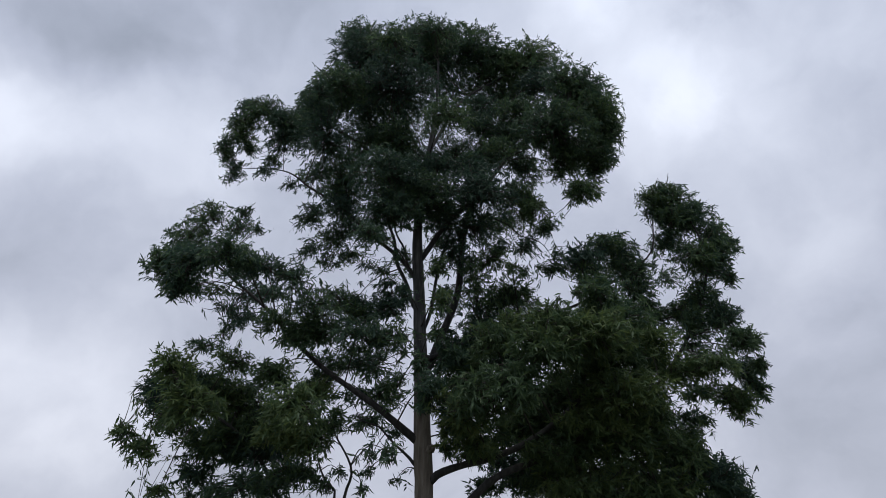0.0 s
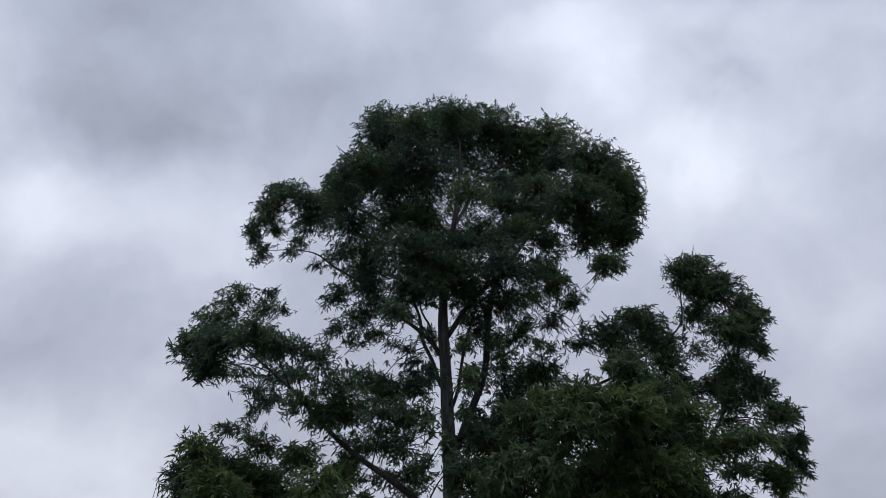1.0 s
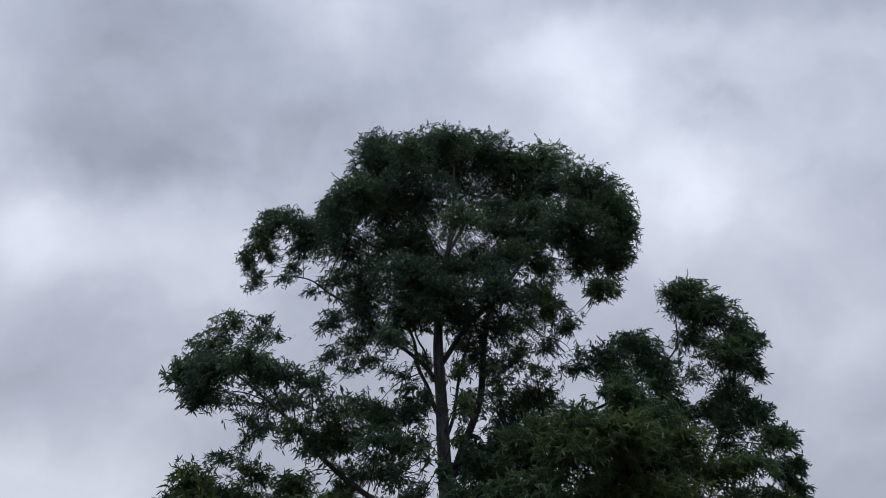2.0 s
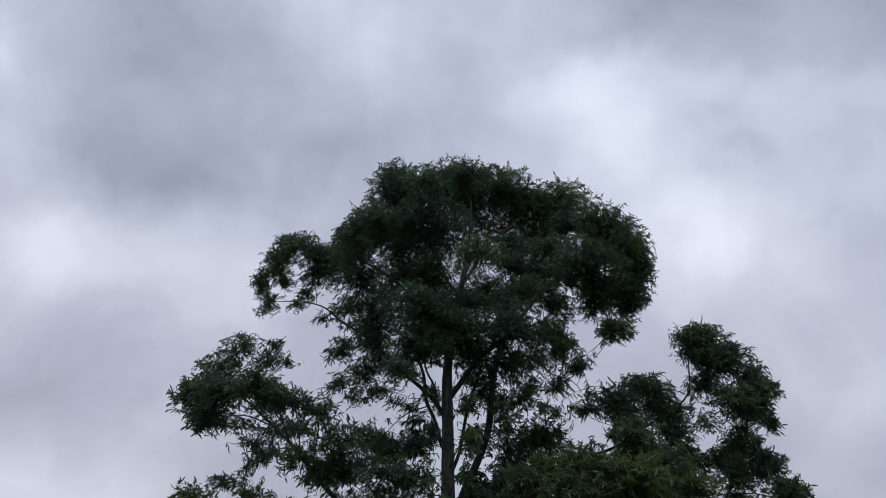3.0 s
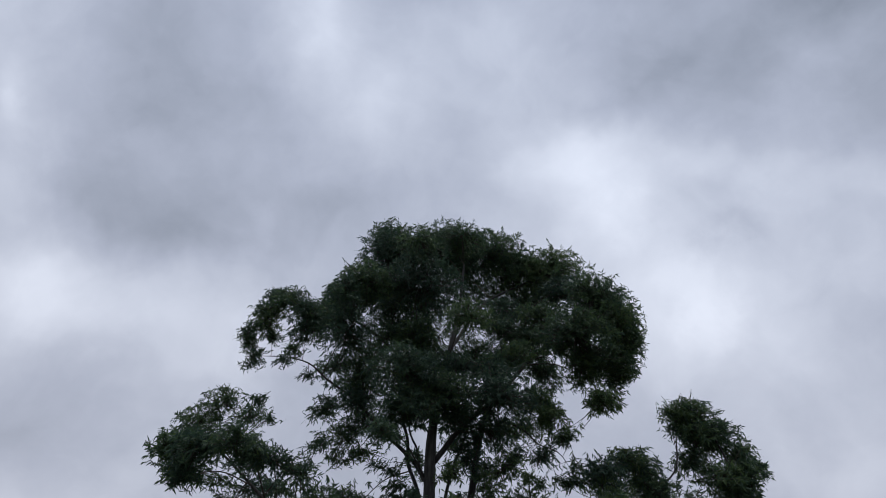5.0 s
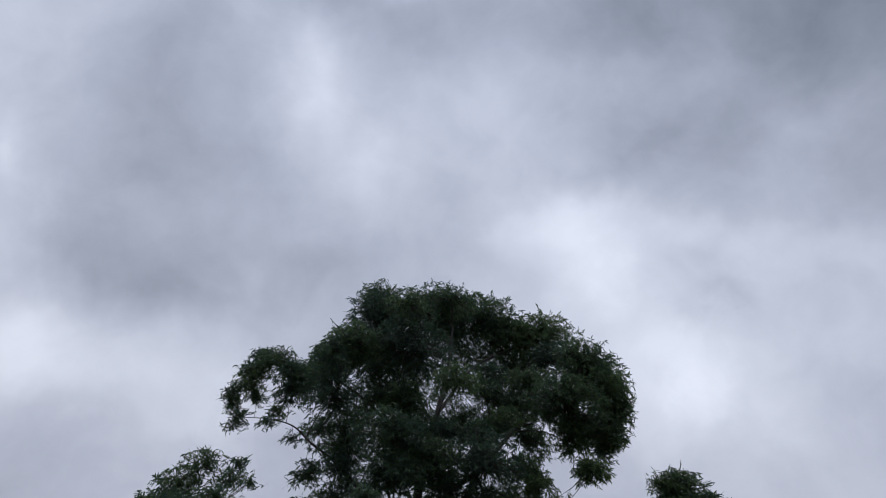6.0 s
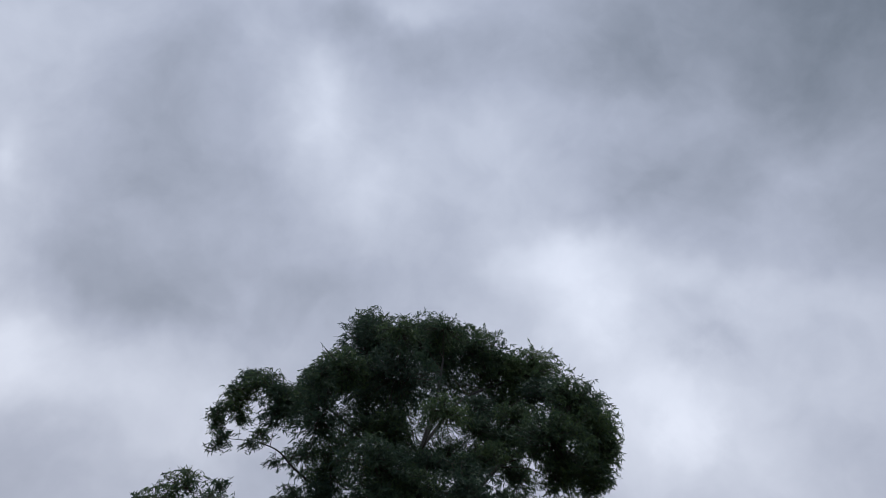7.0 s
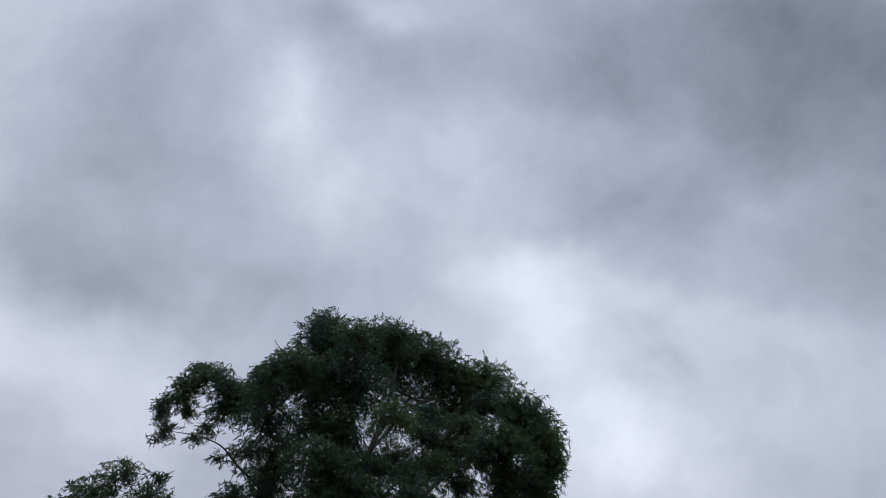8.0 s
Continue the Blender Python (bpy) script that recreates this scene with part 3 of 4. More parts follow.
leaf_clump(-2.01, 13.11, 9.13, 0.58, 0.53, 1.12)
leaf_clump(-1.08, 11.70, 8.67, 0.73, 0.52, 1.44)
leaf_clump(-0.42, 12.40, 8.47, 0.76, 0.60, 1.44)
leaf_clump(-0.96, 11.80, 7.88, 0.61, 0.41, 1.4)
leaf_clump(0.21, 14.53, 10.54, 0.91, 0.78, 0.85)
leaf_clump(0.71, 12.30, 8.53, 0.76, 0.64, 1.05)
leaf_clump(1.20, 13.79, 10.49, 0.75, 0.62, 0.4)
leaf_clump(1.91, 14.50, 10.37, 0.44, 0.52, 1.12)
leaf_clump(2.64, 12.19, 8.54, 0.39, 0.30, 1.3)
leaf_clump(1.76, 12.60, 8.31, 0.37, 0.35, 1.20)
leaf_clump(2.11, 13.60, 8.44, 0.28, 0.21, 1.10)
leaf_clump(1.51, 15.16, 9.33, 0.65, 0.50, 0.5)
leaf_clump(0.46, 13.01, 8.17, 0.67, 0.40, 0.55)
leaf_clump(-2.85, 14.10, 8.93, 0.44, 0.41, 0.6)
leaf_clump(-2.29, 13.85, 8.27, 0.49, 0.49, 0.43)
leaf_clump(-1.71, 14.40, 8.74, 0.44, 0.27, 0.60)
leaf_clump(-2.55, 12.60, 7.49, 0.28, 0.28, 0.43)
leaf_clump(-0.65, 16.20, 12.43, 0.89, 0.74, 0.3)
# left of the crown
leaf_clump(-4.67, 13.09, 8.36, 0.59, 0.34, 0.4)
leaf_clump(-4.26, 13.84, 8.53, 0.45, 0.45, 0.36)
leaf_clump(-5.10, 13.18, 8.01, 0.54, 0.43, 0.63)
leaf_clump(-5.23, 12.48, 7.11, 0.42, 0.36, 0.88)
leaf_clump(-4.35, 11.65, 6.85, 0.49, 0.31, 1.2)
leaf_clump(-3.58, 11.04, 6.68, 0.48, 0.34, 1.1)
leaf_clump(-3.02, 11.32, 6.57, 0.40, 0.30, 0.79)
leaf_clump(-4.56, 11.72, 6.28, 0.33, 0.19, 0.71)
leaf_clump(-4.23, 12.77, 6.73, 0.44, 0.23, 0.32)
leaf_clump(-3.87, 13.69, 7.00, 0.47, 0.36, 0.48)
leaf_clump(-2.51, 11.42, 6.41, 0.44, 0.40, 0.43)
leaf_clump(-4.05, 13.66, 6.44, 0.33, 0.24, 0.4)
leaf_clump(-2.94, 12.35, 5.96, 0.46, 0.40, 0.59)
leaf_clump(-2.15, 11.74, 6.03, 0.53, 0.36, 0.59)
leaf_clump(-1.89, 14.09, 6.91, 0.53, 0.37, 0.76)
leaf_clump(-2.18, 12.17, 5.62, 0.63, 0.41, 0.76)
leaf_clump(-1.34, 11.59, 5.47, 0.54, 0.43, 0.76)
leaf_clump(-1.04, 13.52, 6.82, 0.40, 0.35, 0.51)
leaf_clump(-1.40, 14.35, 5.69, 0.52, 0.47, 0.4)
leaf_clump(-0.74, 11.78, 5.44, 0.25, 0.52, 0.43)
leaf_clump(-2.96, 14.00, 6.16, 0.38, 0.22, 0.60)
leaf_clump(-0.79, 11.18, 3.49, 0.17, 0.25, 0.32)
leaf_clump(-1.64, 14.40, 4.63, 0.31, 0.29, 0.26)
leaf_clump(-1.31, 14.98, 5.04, 0.41, 0.18, 0.26)
# low left of the crown
leaf_clump(-4.39, 11.54, 4.89, 0.44, 0.42, 0.82)
leaf_clump(-4.83, 14.27, 6.13, 0.48, 0.25, 0.45)
leaf_clump(-3.81, 12.96, 5.40, 0.51, 0.37, 0.45)
leaf_clump(-5.27, 13.22, 4.89, 0.33, 0.43, 0.82)
leaf_clump(-4.95, 11.47, 3.88, 0.28, 0.19, 0.64)
leaf_clump(-4.63, 11.56, 3.60, 0.28, 0.24, 0.64)
leaf_clump(-3.91, 11.45, 4.23, 0.57, 0.48, 0.91)
leaf_clump(-3.83, 14.03, 4.93, 0.81, 0.60, 0.91)
leaf_clump(-2.19, 10.80, 4.08, 0.54, 0.46, 0.75)
leaf_clump(-2.32, 13.34, 4.98, 0.33, 0.33, 0.94)
leaf_clump(-4.34, 14.29, 4.13, 0.81, 0.54, 0.75)
leaf_clump(-3.34, 14.20, 4.01, 0.90, 0.53, 0.75)
leaf_clump(-2.14, 11.89, 3.79, 0.40, 0.43, 0.68)
leaf_clump(-1.76, 12.22, 4.17, 0.28, 0.35, 0.52)
leaf_clump(-3.31, 13.10, 3.25, 0.87, 0.35, 0.7)
leaf_clump(-4.64, 14.11, 3.58, 0.42, 0.31, 0.73)
leaf_clump(-4.35, 11.77, 3.04, 0.24, 0.12, 0.45)
leaf_clump(-5.52, 14.00, 2.93, 0.61, 0.30, 0.55)
leaf_clump(-4.31, 14.08, 2.79, 0.92, 0.41, 0.5)
# low right of the crown
leaf_clump(1.30, 13.65, 6.81, 0.69, 0.47, 1.05)
leaf_clump(1.68, 10.80, 5.53, 0.40, 0.32, 1.05)
leaf_clump(0.95, 13.75, 6.08, 0.83, 0.51, 0.91)
leaf_clump(1.51, 10.80, 4.94, 0.64, 0.47, 1.15)
leaf_clump(2.41, 10.88, 5.24, 0.66, 0.45, 1.05)
leaf_clump(3.45, 12.49, 5.62, 0.45, 0.45, 0.95)
leaf_clump(0.17, 13.51, 5.56, 0.59, 0.49, 0.95)
leaf_clump(0.81, 10.80, 4.33, 0.71, 0.46, 1.05)
leaf_clump(2.16, 12.95, 4.77, 0.85, 0.55, 1.05)
leaf_clump(2.90, 11.82, 4.59, 0.69, 0.50, 0.95)
leaf_clump(0.31, 11.42, 4.09, 0.39, 0.40, 0.95)
leaf_clump(1.22, 13.23, 4.14, 0.85, 0.46, 1.05)
leaf_clump(2.15, 12.64, 3.83, 0.90, 0.53, 1.14)
leaf_clump(3.11, 12.64, 3.93, 0.81, 0.53, 1.05)
leaf_clump(4.19, 13.38, 3.96, 0.66, 0.47, 0.76)
leaf_clump(4.78, 13.50, 3.54, 0.56, 0.36, 0.86)
leaf_clump(1.69, 14.67, 3.50, 0.81, 0.39, 0.86)
leaf_clump(2.49, 12.76, 3.12, 0.98, 0.37, 1.05)
leaf_clump(3.64, 12.88, 3.09, 0.85, 0.37, 1.05)
leaf_clump(5.22, 14.19, 3.00, 0.62, 0.37, 0.86)
leaf_clump(3.06, 12.67, 2.50, 1.09, 0.36, 0.95)
leaf_clump(-0.19, 11.38, 4.48, 0.30, 0.40, 0.86)
# right of the crown
leaf_clump(4.51, 12.88, 8.74, 0.54, 0.32, 0.9)
leaf_clump(5.06, 13.04, 8.50, 0.41, 0.36, 0.9)
leaf_clump(5.40, 13.15, 8.09, 0.38, 0.40, 0.9)
leaf_clump(4.09, 12.98, 8.47, 0.18, 0.29, 0.4)
leaf_clump(3.24, 12.91, 7.75, 0.57, 0.28, 0.7)
leaf_clump(2.58, 12.36, 7.24, 0.42, 0.31, 0.66)
leaf_clump(3.75, 14.17, 7.83, 0.65, 0.43, 0.88)
leaf_clump(2.50, 11.38, 6.17, 0.43, 0.30, 0.99)
leaf_clump(2.23, 13.27, 7.37, 0.29, 0.20, 0.55)
leaf_clump(4.45, 13.30, 7.92, 0.45, 0.34, 0.77)
leaf_clump(4.82, 12.83, 7.48, 0.48, 0.39, 0.75)
leaf_clump(5.50, 13.39, 7.46, 0.29, 0.40, 0.81)
leaf_clump(4.91, 14.86, 7.83, 0.52, 0.35, 0.33)
leaf_clump(4.99, 13.31, 6.85, 0.44, 0.39, 0.75)
leaf_clump(5.45, 13.54, 6.47, 0.40, 0.40, 0.9)
leaf_clump(5.23, 12.44, 5.65, 0.36, 0.32, 0.9)
leaf_clump(4.71, 13.28, 6.06, 0.45, 0.34, 0.5)
leaf_clump(4.63, 12.20, 5.17, 0.53, 0.29, 0.9)
leaf_clump(5.68, 13.49, 5.39, 0.34, 0.38, 0.9)
leaf_clump(4.35, 12.74, 5.23, 0.40, 0.28, 0.6)
leaf_clump(5.31, 12.92, 4.62, 0.26, 0.40, 0.9)
leaf_clump(5.06, 14.32, 5.17, 0.44, 0.24, 0.81)
leaf_clump(4.24, 14.13, 5.63, 0.38, 0.40, 0.7)
leaf_clump(5.86, 13.44, 5.00, 0.17, 0.27, 0.7)
leaf_clump(4.34, 13.17, 4.47, 0.36, 0.16, 0.4)
# sprays that fill in between the boughs
leaf_clump(2.88, 11.60, 5.82, 0.71, 0.40, 1.05)
leaf_clump(3.57, 12.20, 5.53, 0.58, 0.44, 0.95)
leaf_clump(3.99, 12.70, 5.06, 0.50, 0.40, 0.45)
leaf_clump(3.22, 12.00, 4.64, 0.65, 0.45, 0.65)
leaf_clump(2.20, 11.20, 5.25, 0.63, 0.45, 1.00)
leaf_clump(3.50, 12.60, 4.06, 0.62, 0.43, 0.30)
leaf_clump(4.16, 12.90, 3.74, 0.58, 0.43, 0.50)
leaf_clump(4.70, 13.10, 3.35, 0.56, 0.37, 0.75)
leaf_clump(5.16, 13.40, 3.18, 0.33, 0.24, 0.70)
leaf_clump(4.67, 13.40, 4.47, 0.31, 0.23, 0.50)
leaf_clump(-1.50, 13.20, 5.47, 0.42, 0.38, 0.45)
leaf_clump(-1.57, 13.40, 6.42, 0.49, 0.33, 0.50)
leaf_clump(-1.00, 13.00, 6.45, 0.42, 0.30, 0.50)
leaf_clump(-0.76, 12.60, 7.35, 0.23, 0.23, 0.35)
leaf_clump(-1.99, 13.60, 7.77, 0.27, 0.23, 0.35)
leaf_clump(-1.03, 13.20, 7.04, 0.33, 0.17, 0.50)
leaf_clump(1.72, 13.40, 8.05, 0.30, 0.18, 0.50)
leaf_clump(1.55, 13.20, 7.28, 0.20, 0.15, 0.40)
leaf_clump(2.21, 13.00, 7.61, 0.18, 0.24, 0.40)
leaf_clump(-3.57, 12.80, 6.21, 0.31, 0.23, 0.30)
leaf_clump(-4.09, 12.90, 6.41, 0.23, 0.15, 0.30)
leaf_clump(3.19, 13.60, 11.67, 0.76, 0.64, 0.90)
leaf_clump(3.47, 13.30, 10.85, 0.37, 0.66, 1.00)
leaf_clump(2.50, 13.00, 9.46, 0.46, 0.30, 0.90)
leaf_clump(-4.90, 12.70, 6.84, 0.50, 0.34, 0.70)
leaf_clump(-4.66, 12.60, 7.35, 0.55, 0.36, 0.70)
leaf_clump(-3.72, 12.40, 6.99, 0.41, 0.31, 0.50)
leaf_clump(-5.25, 12.90, 7.45, 0.37, 0.43, 0.70)
leaf_clump(-3.14, 13.00, 10.50, 0.60, 0.48, 0.90)
leaf_clump(-2.70, 13.20, 11.30, 0.49, 0.57, 1.00)
leaf_clump(-0.96, 12.60, 10.02, 0.57, 0.39, 1.10)
leaf_clump(-1.50, 12.80, 10.02, 0.42, 0.35, 0.90)
leaf_clump(2.29, 13.80, 12.22, 0.60, 0.52, 1.00)
leaf_clump(1.61, 13.20, 11.15, 0.54, 0.37, 1.00)
leaf_clump(1.11, 12.80, 9.81, 0.46, 0.35, 1.00)
leaf_clump(0.63, 12.60, 9.35, 0.45, 0.32, 1.00)
leaf_clump(-4.33, 13.00, 9.30, 0.23, 0.16, 0.50)
leaf_clump(-3.64, 13.00, 9.46, 0.28, 0.16, 0.50)
leaf_clump(-1.92, 13.60, 13.50, 0.61, 0.40, 1.20)
leaf_clump(0.27, 12.20, 4.69, 0.40, 0.40, 0.90)
leaf_clump(0.15, 12.00, 5.19, 0.32, 0.32, 0.90)
leaf_clump(1.24, 11.70, 5.66, 0.49, 0.32, 1.00)
leaf_clump(2.88, 11.90, 5.16, 0.47, 0.38, 1.00)
leaf_clump(4.78, 13.20, 6.35, 0.28, 0.32, 0.70)
leaf_clump(-1.43, 13.20, 7.40, 0.29, 0.13, 0.40)
leaf_clump(4.75, 13.20, 5.47, 0.38, 0.27, 0.70)
leaf_clump(5.13, 13.10, 4.81, 0.30, 0.30, 0.70)
leaf_clump(0.80, 11.60, 5.38, 0.46, 0.37, 1.00)
leaf_clump(-0.96, 12.80, 10.07, 0.47, 0.35, 0.90)
leaf_clump(0.83, 13.60, 11.48, 0.51, 0.33, 0.80)
leaf_clump(-1.66, 13.20, 11.12, 0.44, 0.32, 0.80)
leaf_clump(-0.08, 12.60, 9.30, 0.45, 0.34, 1.00)
leaf_clump(0.75, 12.80, 9.48, 0.46, 0.34, 0.90)
leaf_clump(0.25, 12.40, 4.12, 0.36, 0.34, 1.00)
leaf_clump(0.61, 12.40, 3.75, 0.37, 0.26, 0.90)
leaf_clump(0.08, 12.60, 3.81, 0.15, 0.19, 0.60)
leaf_clump(-1.45, 13.00, 4.79, 0.34, 0.26, 0.35)
leaf_clump(-2.16, 12.40, 4.74, 0.39, 0.25, 0.70)
leaf_clump(4.26, 12.90, 8.72, 0.38, 0.29, 0.80)
leaf_clump(4.54, 12.90, 8.30, 0.53, 0.33, 0.90)
leaf_clump(5.37, 13.00, 7.67, 0.33, 0.40, 0.90)
leaf_clump(5.11, 13.10, 7.36, 0.46, 0.46, 0.70)
leaf_clump(5.31, 13.20, 6.35, 0.34, 0.30, 0.70)
leaf_clump(3.23, 12.90, 7.63, 0.63, 0.33, 0.70)
leaf_clump(2.66, 12.90, 7.36, 0.45, 0.28, 0.50)
leaf_clump(3.75, 13.00, 7.17, 0.46, 0.39, 0.70)
leaf_clump(2.90, 12.70, 6.78, 0.59, 0.34, 0.80)
leaf_clump(1.64, 13.30, 7.81, 0.34, 0.23, 0.35)
leaf_clump(1.94, 13.20, 7.38, 0.20, 0.15, 0.35)
leaf_clump(-1.75, 13.50, 7.78, 0.32, 0.23, 0.35)
leaf_clump(-1.13, 13.30, 7.35, 0.27, 0.13, 0.35)
# inner of the crown
leaf_clump(-0.32, 14.17, 12.83, 0.81, 0.54, 0.86)
leaf_clump(1.05, 14.52, 13.11, 0.76, 0.55, 0.97)
leaf_clump(-1.84, 13.69, 11.66, 0.77, 0.57, 0.97)
leaf_clump(-2.99, 12.85, 10.40, 0.47, 0.42, 0.86)
leaf_clump(1.67, 13.51, 10.63, 0.68, 0.55, 0.86)
leaf_clump(2.46, 12.62, 9.65, 0.51, 0.34, 0.97)
leaf_clump(-0.74, 12.95, 9.57, 0.64, 0.46, 0.97)
leaf_clump(-2.23, 15.19, 10.95, 0.68, 0.54, 0.63)
leaf_clump(-0.05, 13.42, 8.51, 0.52, 0.42, 0.68)
leaf_clump(1.01, 13.64, 8.49, 0.53, 0.42, 0.6)
leaf_clump(1.51, 12.70, 8.70, 0.42, 0.40, 0.97)
leaf_clump(0.18, 13.59, 7.82, 0.46, 0.52, 0.47)
leaf_clump(0.93, 12.79, 7.40, 0.43, 0.39, 0.47)
leaf_clump(0.60, 13.05, 6.75, 0.43, 0.48, 0.56)
leaf_clump(0.07, 15.16, 7.31, 0.37, 0.62, 0.47)
leaf_clump(-0.79, 14.80, 8.11, 0.27, 0.50, 0.26)
leaf_clump(-2.07, 13.00, 6.73, 0.42, 0.26, 0.50)
leaf_clump(-3.64, 14.58, 7.35, 0.48, 0.36, 0.6)
leaf_clump(4.25, 14.32, 6.75, 0.46, 0.46, 0.66)
leaf_clump(4.72, 13.98, 6.63, 0.41, 0.41, 0.5)
leaf_clump(3.94, 13.84, 7.06, 0.46, 0.39, 0.66)
leaf_clump(2.55, 14.04, 6.29, 0.56, 0.45, 0.99)
leaf_clump(0.54, 12.40, 5.03, 0.44, 0.44, 0.9)
leaf_clump(1.59, 14.17, 4.85, 0.65, 0.54, 0.9)
leaf_clump(2.47, 12.15, 4.20, 0.65, 0.46, 1)
leaf_clump(3.65, 12.65, 4.41, 0.48, 0.44, 0.81)
leaf_clump(0.60, 14.34, 4.03, 0.48, 0.32, 0.7)
leaf_clump(0.78, 13.99, 3.37, 0.36, 0.23, 0.6)
leaf_clump(-2.79, 11.72, 4.84, 0.37, 0.28, 1.04)
leaf_clump(-3.60, 15.08, 4.66, 0.80, 0.46, 0.6)
leaf_clump(-5.03, 13.62, 4.52, 0.47, 0.42, 1.03)
leaf_clump(-2.13, 13.20, 5.47, 0.42, 0.31, 0.54)
leaf_clump(-4.44, 12.78, 10.07, 0.21, 0.21, 0.6)
leaf_clump(-4.23, 13.04, 9.55, 0.26, 0.21, 0.5)
leaf_clump(-3.46, 12.71, 9.49, 0.25, 0.23, 0.5)
leaf_clump(0.77, 14.97, 12.02, 0.62, 0.48, 0.45)
leaf_clump(-1.92, 13.65, 8.50, 0.54, 0.42, 0.45)
leaf_clump(-1.51, 14.78, 9.14, 0.51, 0.38, 0.45)
leaf_clump(-1.31, 13.80, 4.50, 0.42, 0.23, 0.29)
leaf_clump(-0.93, 14.63, 4.46, 0.24, 0.27, 0.29)
leaf_clump(-1.03, 12.77, 4.83, 0.40, 0.30, 0.45)
leaf_clump(-1.37, 13.79, 3.62, 0.12, 0.12, 0.36)
leaf_clump(-1.85, 13.89, 5.00, 0.24, 0.26, 0.22)
leaf_clump(-0.99, 15.21, 5.45, 0.35, 0.71, 0.36)
leaf_clump(2.44, 12.11, 5.05, 0.57, 0.38, 0.9)
leaf_clump(1.32, 14.48, 5.72, 0.68, 0.46, 0.9)
leaf_clump(1.95, 14.55, 4.55, 0.66, 0.44, 1)
leaf_clump(2.20, 13.77, 3.53, 0.82, 0.35, 1)
leaf_clump(3.56, 14.75, 3.67, 0.87, 0.37, 1)
leaf_clump(1.29, 14.98, 3.92, 0.67, 0.29, 0.8)
leaf_clump(4.01, 13.06, 3.34, 0.58, 0.33, 0.9)
leaf_clump(-2.37, 13.70, 7.72, 0.30, 0.30, 0.35)
leaf_clump(-1.17, 11.68, 3.58, 0.16, 0.12, 0.22)
leaf_clump(-0.05, 14.87, 8.69, 0.43, 0.28, 0.47)
leaf_clump(0.84, 15.82, 7.09, 0.46, 0.46, 0.65)
leaf_clump(0.07, 13.80, 6.10, 0.26, 0.44, 0.47)
leaf_clump(-4.32, 13.84, 6.23, 0.24, 0.18, 0.35)
leaf_clump(4.90, 13.40, 8.37, 0.41, 0.30, 0.8)
leaf_clump(4.89, 13.90, 6.84, 0.34, 0.34, 0.5)
leaf_clump(0.06, 11.46, 9.70, 0.53, 0.38, 0.97)
leaf_clump(0.81, 13.47, 10.82, 0.56, 0.37, 0.86)
leaf_clump(-0.80, 13.53, 11.39, 0.57, 0.38, 0.86)
leaf_clump(3.55, 13.09, 10.35, 0.31, 0.48, 1.08)
leaf_clump(3.36, 12.93, 9.58, 0.28, 0.25, 0.97)
leaf_clump(3.09, 13.18, 9.49, 0.26, 0.23, 0.97)
leaf_clump(4.66, 13.28, 8.54, 0.48, 0.23, 0.9)
leaf_clump(5.66, 13.06, 7.80, 0.20, 0.27, 0.8)
leaf_clump(5.62, 13.31, 7.21, 0.20, 0.20, 0.8)
leaf_clump(5.59, 12.68, 5.71, 0.18, 0.24, 0.8)
leaf_clump(5.69, 12.84, 5.34, 0.14, 0.20, 0.8)
leaf_clump(-2.08, 12.90, 3.27, 0.23, 0.19, 0.38)
leaf_clump(-1.86, 13.80, 3.59, 0.14, 0.18, 0.22)
leaf_clump(-1.24, 11.76, 3.07, 0.10, 0.09, 0.22)
leaf_clump(-0.84, 13.83, 3.48, 0.16, 0.08, 0.22)
leaf_clump(-2.04, 12.74, 8.43, 0.42, 0.31, 0.86)
leaf_clump(-1.29, 11.13, 7.11, 0.36, 0.23, 0.6)
leaf_clump(-1.22, 12.80, 7.82, 0.33, 0.15, 0.50)
leaf_clump(-0.09, 12.38, 7.04, 0.23, 0.35, 0.56)
leaf_clump(-0.02, 11.61, 6.08, 0.19, 0.34, 0.56)
leaf_clump(-0.11, 11.82, 5.55, 0.13, 0.28, 0.56)
leaf_clump(0.53, 13.24, 7.42, 0.27, 0.38, 0.56)
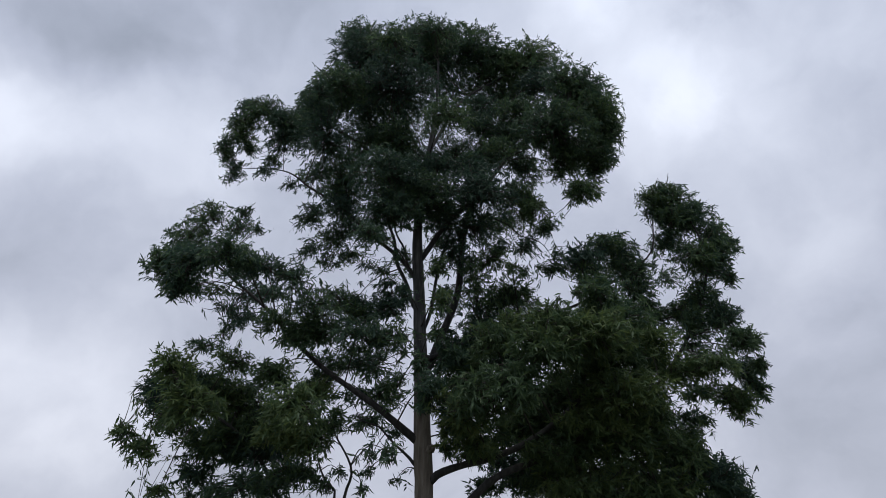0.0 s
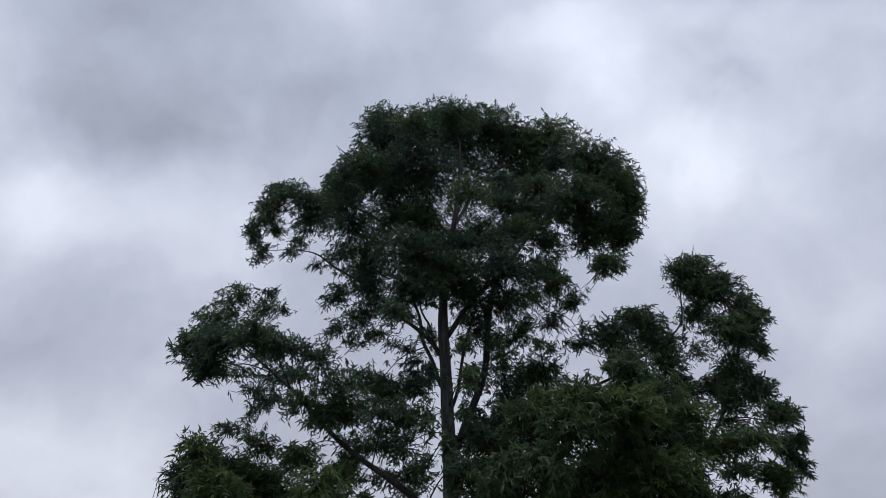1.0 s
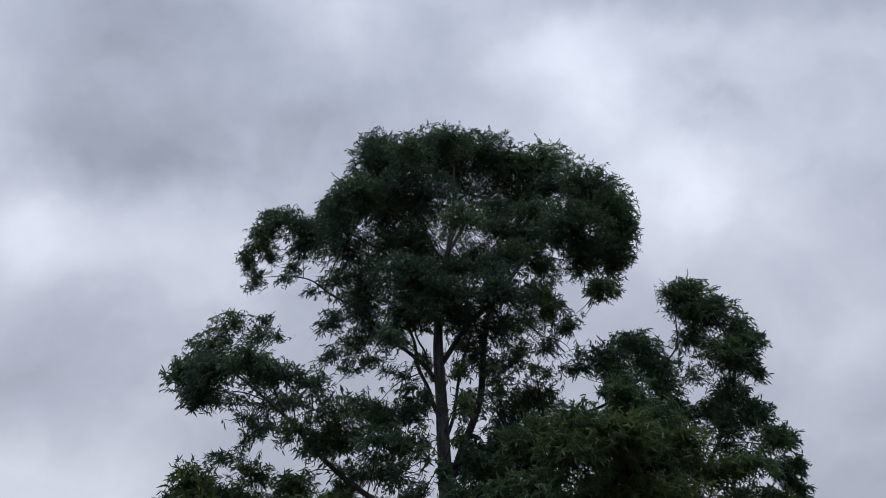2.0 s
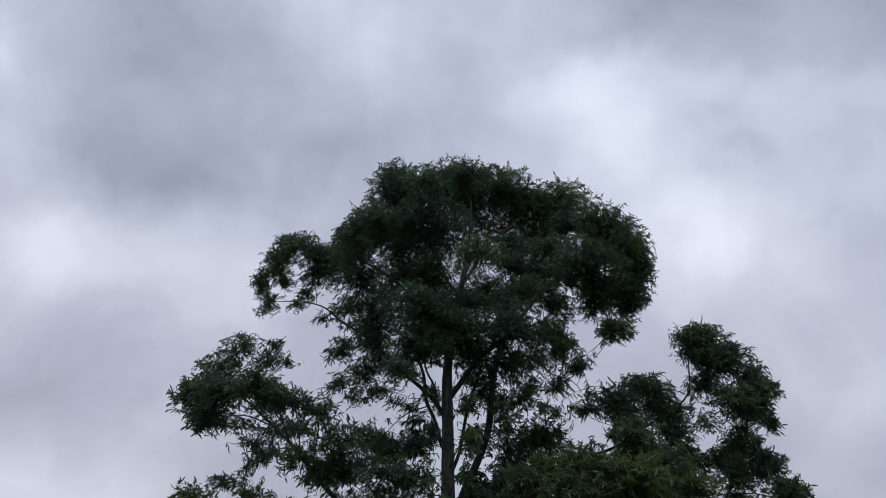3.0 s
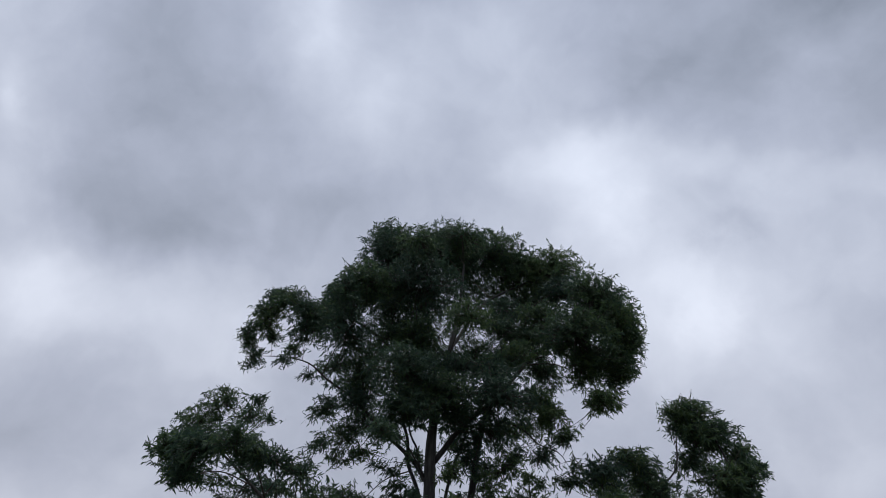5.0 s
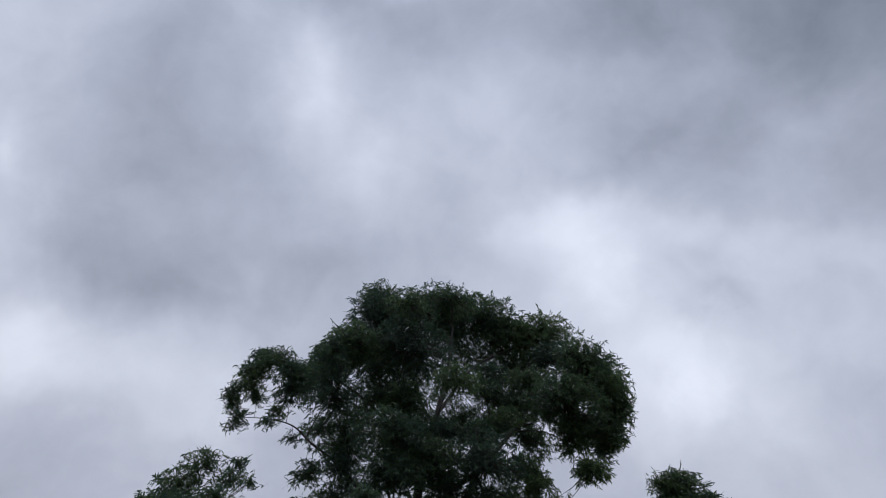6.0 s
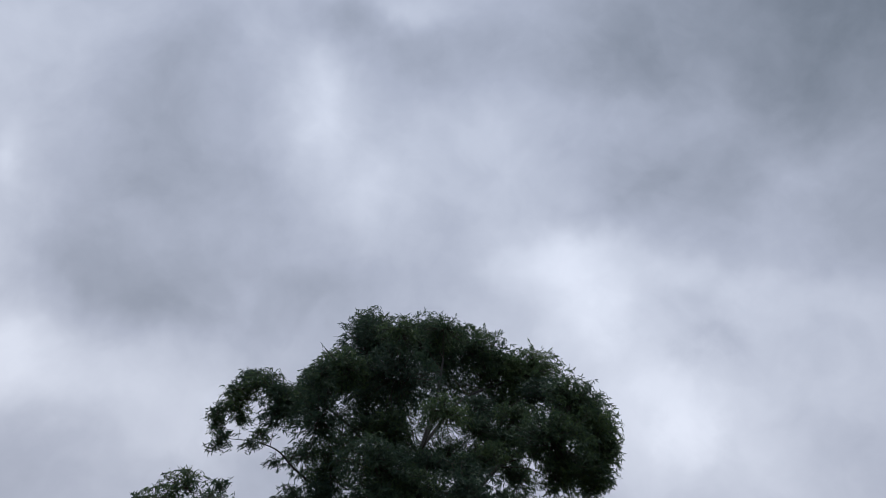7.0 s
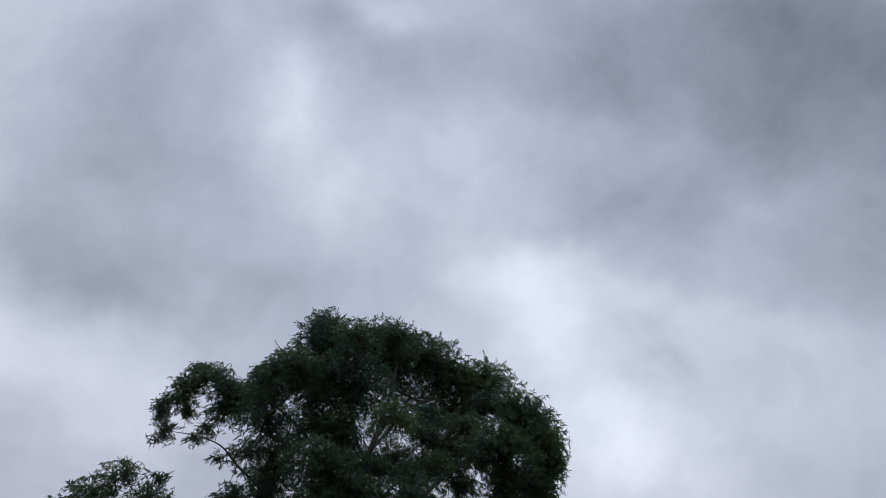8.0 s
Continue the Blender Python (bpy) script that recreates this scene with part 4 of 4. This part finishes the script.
leaf_clump(-0.68, 12.03, 6.35, 0.16, 0.28, 0.56)
leaf_clump(2.82, 11.87, 6.02, 0.53, 0.21, 0.99)
leaf_clump(-2.44, 11.60, 10.33, 0.39, 0.33, 0.86)
leaf_clump(-4.09, 12.96, 11.05, 0.36, 0.24, 0.9)
leaf_clump(-4.27, 12.92, 10.59, 0.36, 0.26, 0.8)
leaf_clump(-4.59, 13.05, 10.01, 0.26, 0.26, 0.7)
leaf_clump(-4.12, 13.25, 10.14, 0.29, 0.24, 0.6)
leaf_clump(-3.27, 12.50, 10.30, 0.41, 0.32, 0.8)
leaf_clump(-4.69, 13.18, 8.71, 0.46, 0.16, 0.44)
leaf_clump(-3.79, 12.36, 8.13, 0.26, 0.19, 0.44)
leaf_clump(-3.61, 12.84, 8.04, 0.13, 0.08, 0.53)
leaf_clump(1.26, 12.40, 7.05, 0.10, 0.17, 0.60)
leaf_clump(1.07, 13.21, 7.77, 0.31, 0.27, 0.56)
leaf_clump(-1.09, 11.91, 11.94, 0.52, 0.33, 0.97)
leaf_clump(1.19, 14.33, 13.51, 0.55, 0.30, 0.97)
leaf_clump(-0.17, 12.64, 12.77, 0.74, 0.30, 0.97)
leaf_clump(-3.18, 13.39, 9.34, 0.24, 0.17, 0.36)
leaf_clump(4.45, 12.82, 8.96, 0.45, 0.14, 0.8)
leaf_clump(4.06, 13.02, 8.88, 0.21, 0.16, 0.6)
leaf_clump(-0.36, 11.53, 4.98, 0.15, 0.24, 0.6)
leaf_clump(-0.35, 12.61, 4.57, 0.14, 0.21, 0.5)
leaf_clump(-3.83, 13.89, 4.26, 0.74, 0.42, 1.1)
leaf_clump(-4.77, 13.48, 5.12, 0.52, 0.42, 1)
leaf_clump(-2.57, 11.91, 3.97, 0.54, 0.36, 1.1)
leaf_clump(-4.31, 13.69, 5.17, 0.48, 0.36, 0.9)
leaf_clump(-2.60, 13.30, 3.52, 0.49, 0.26, 0.9)

CLUMPS = np.array(clumps)
for clump in clumps:
    build_clump(*clump)
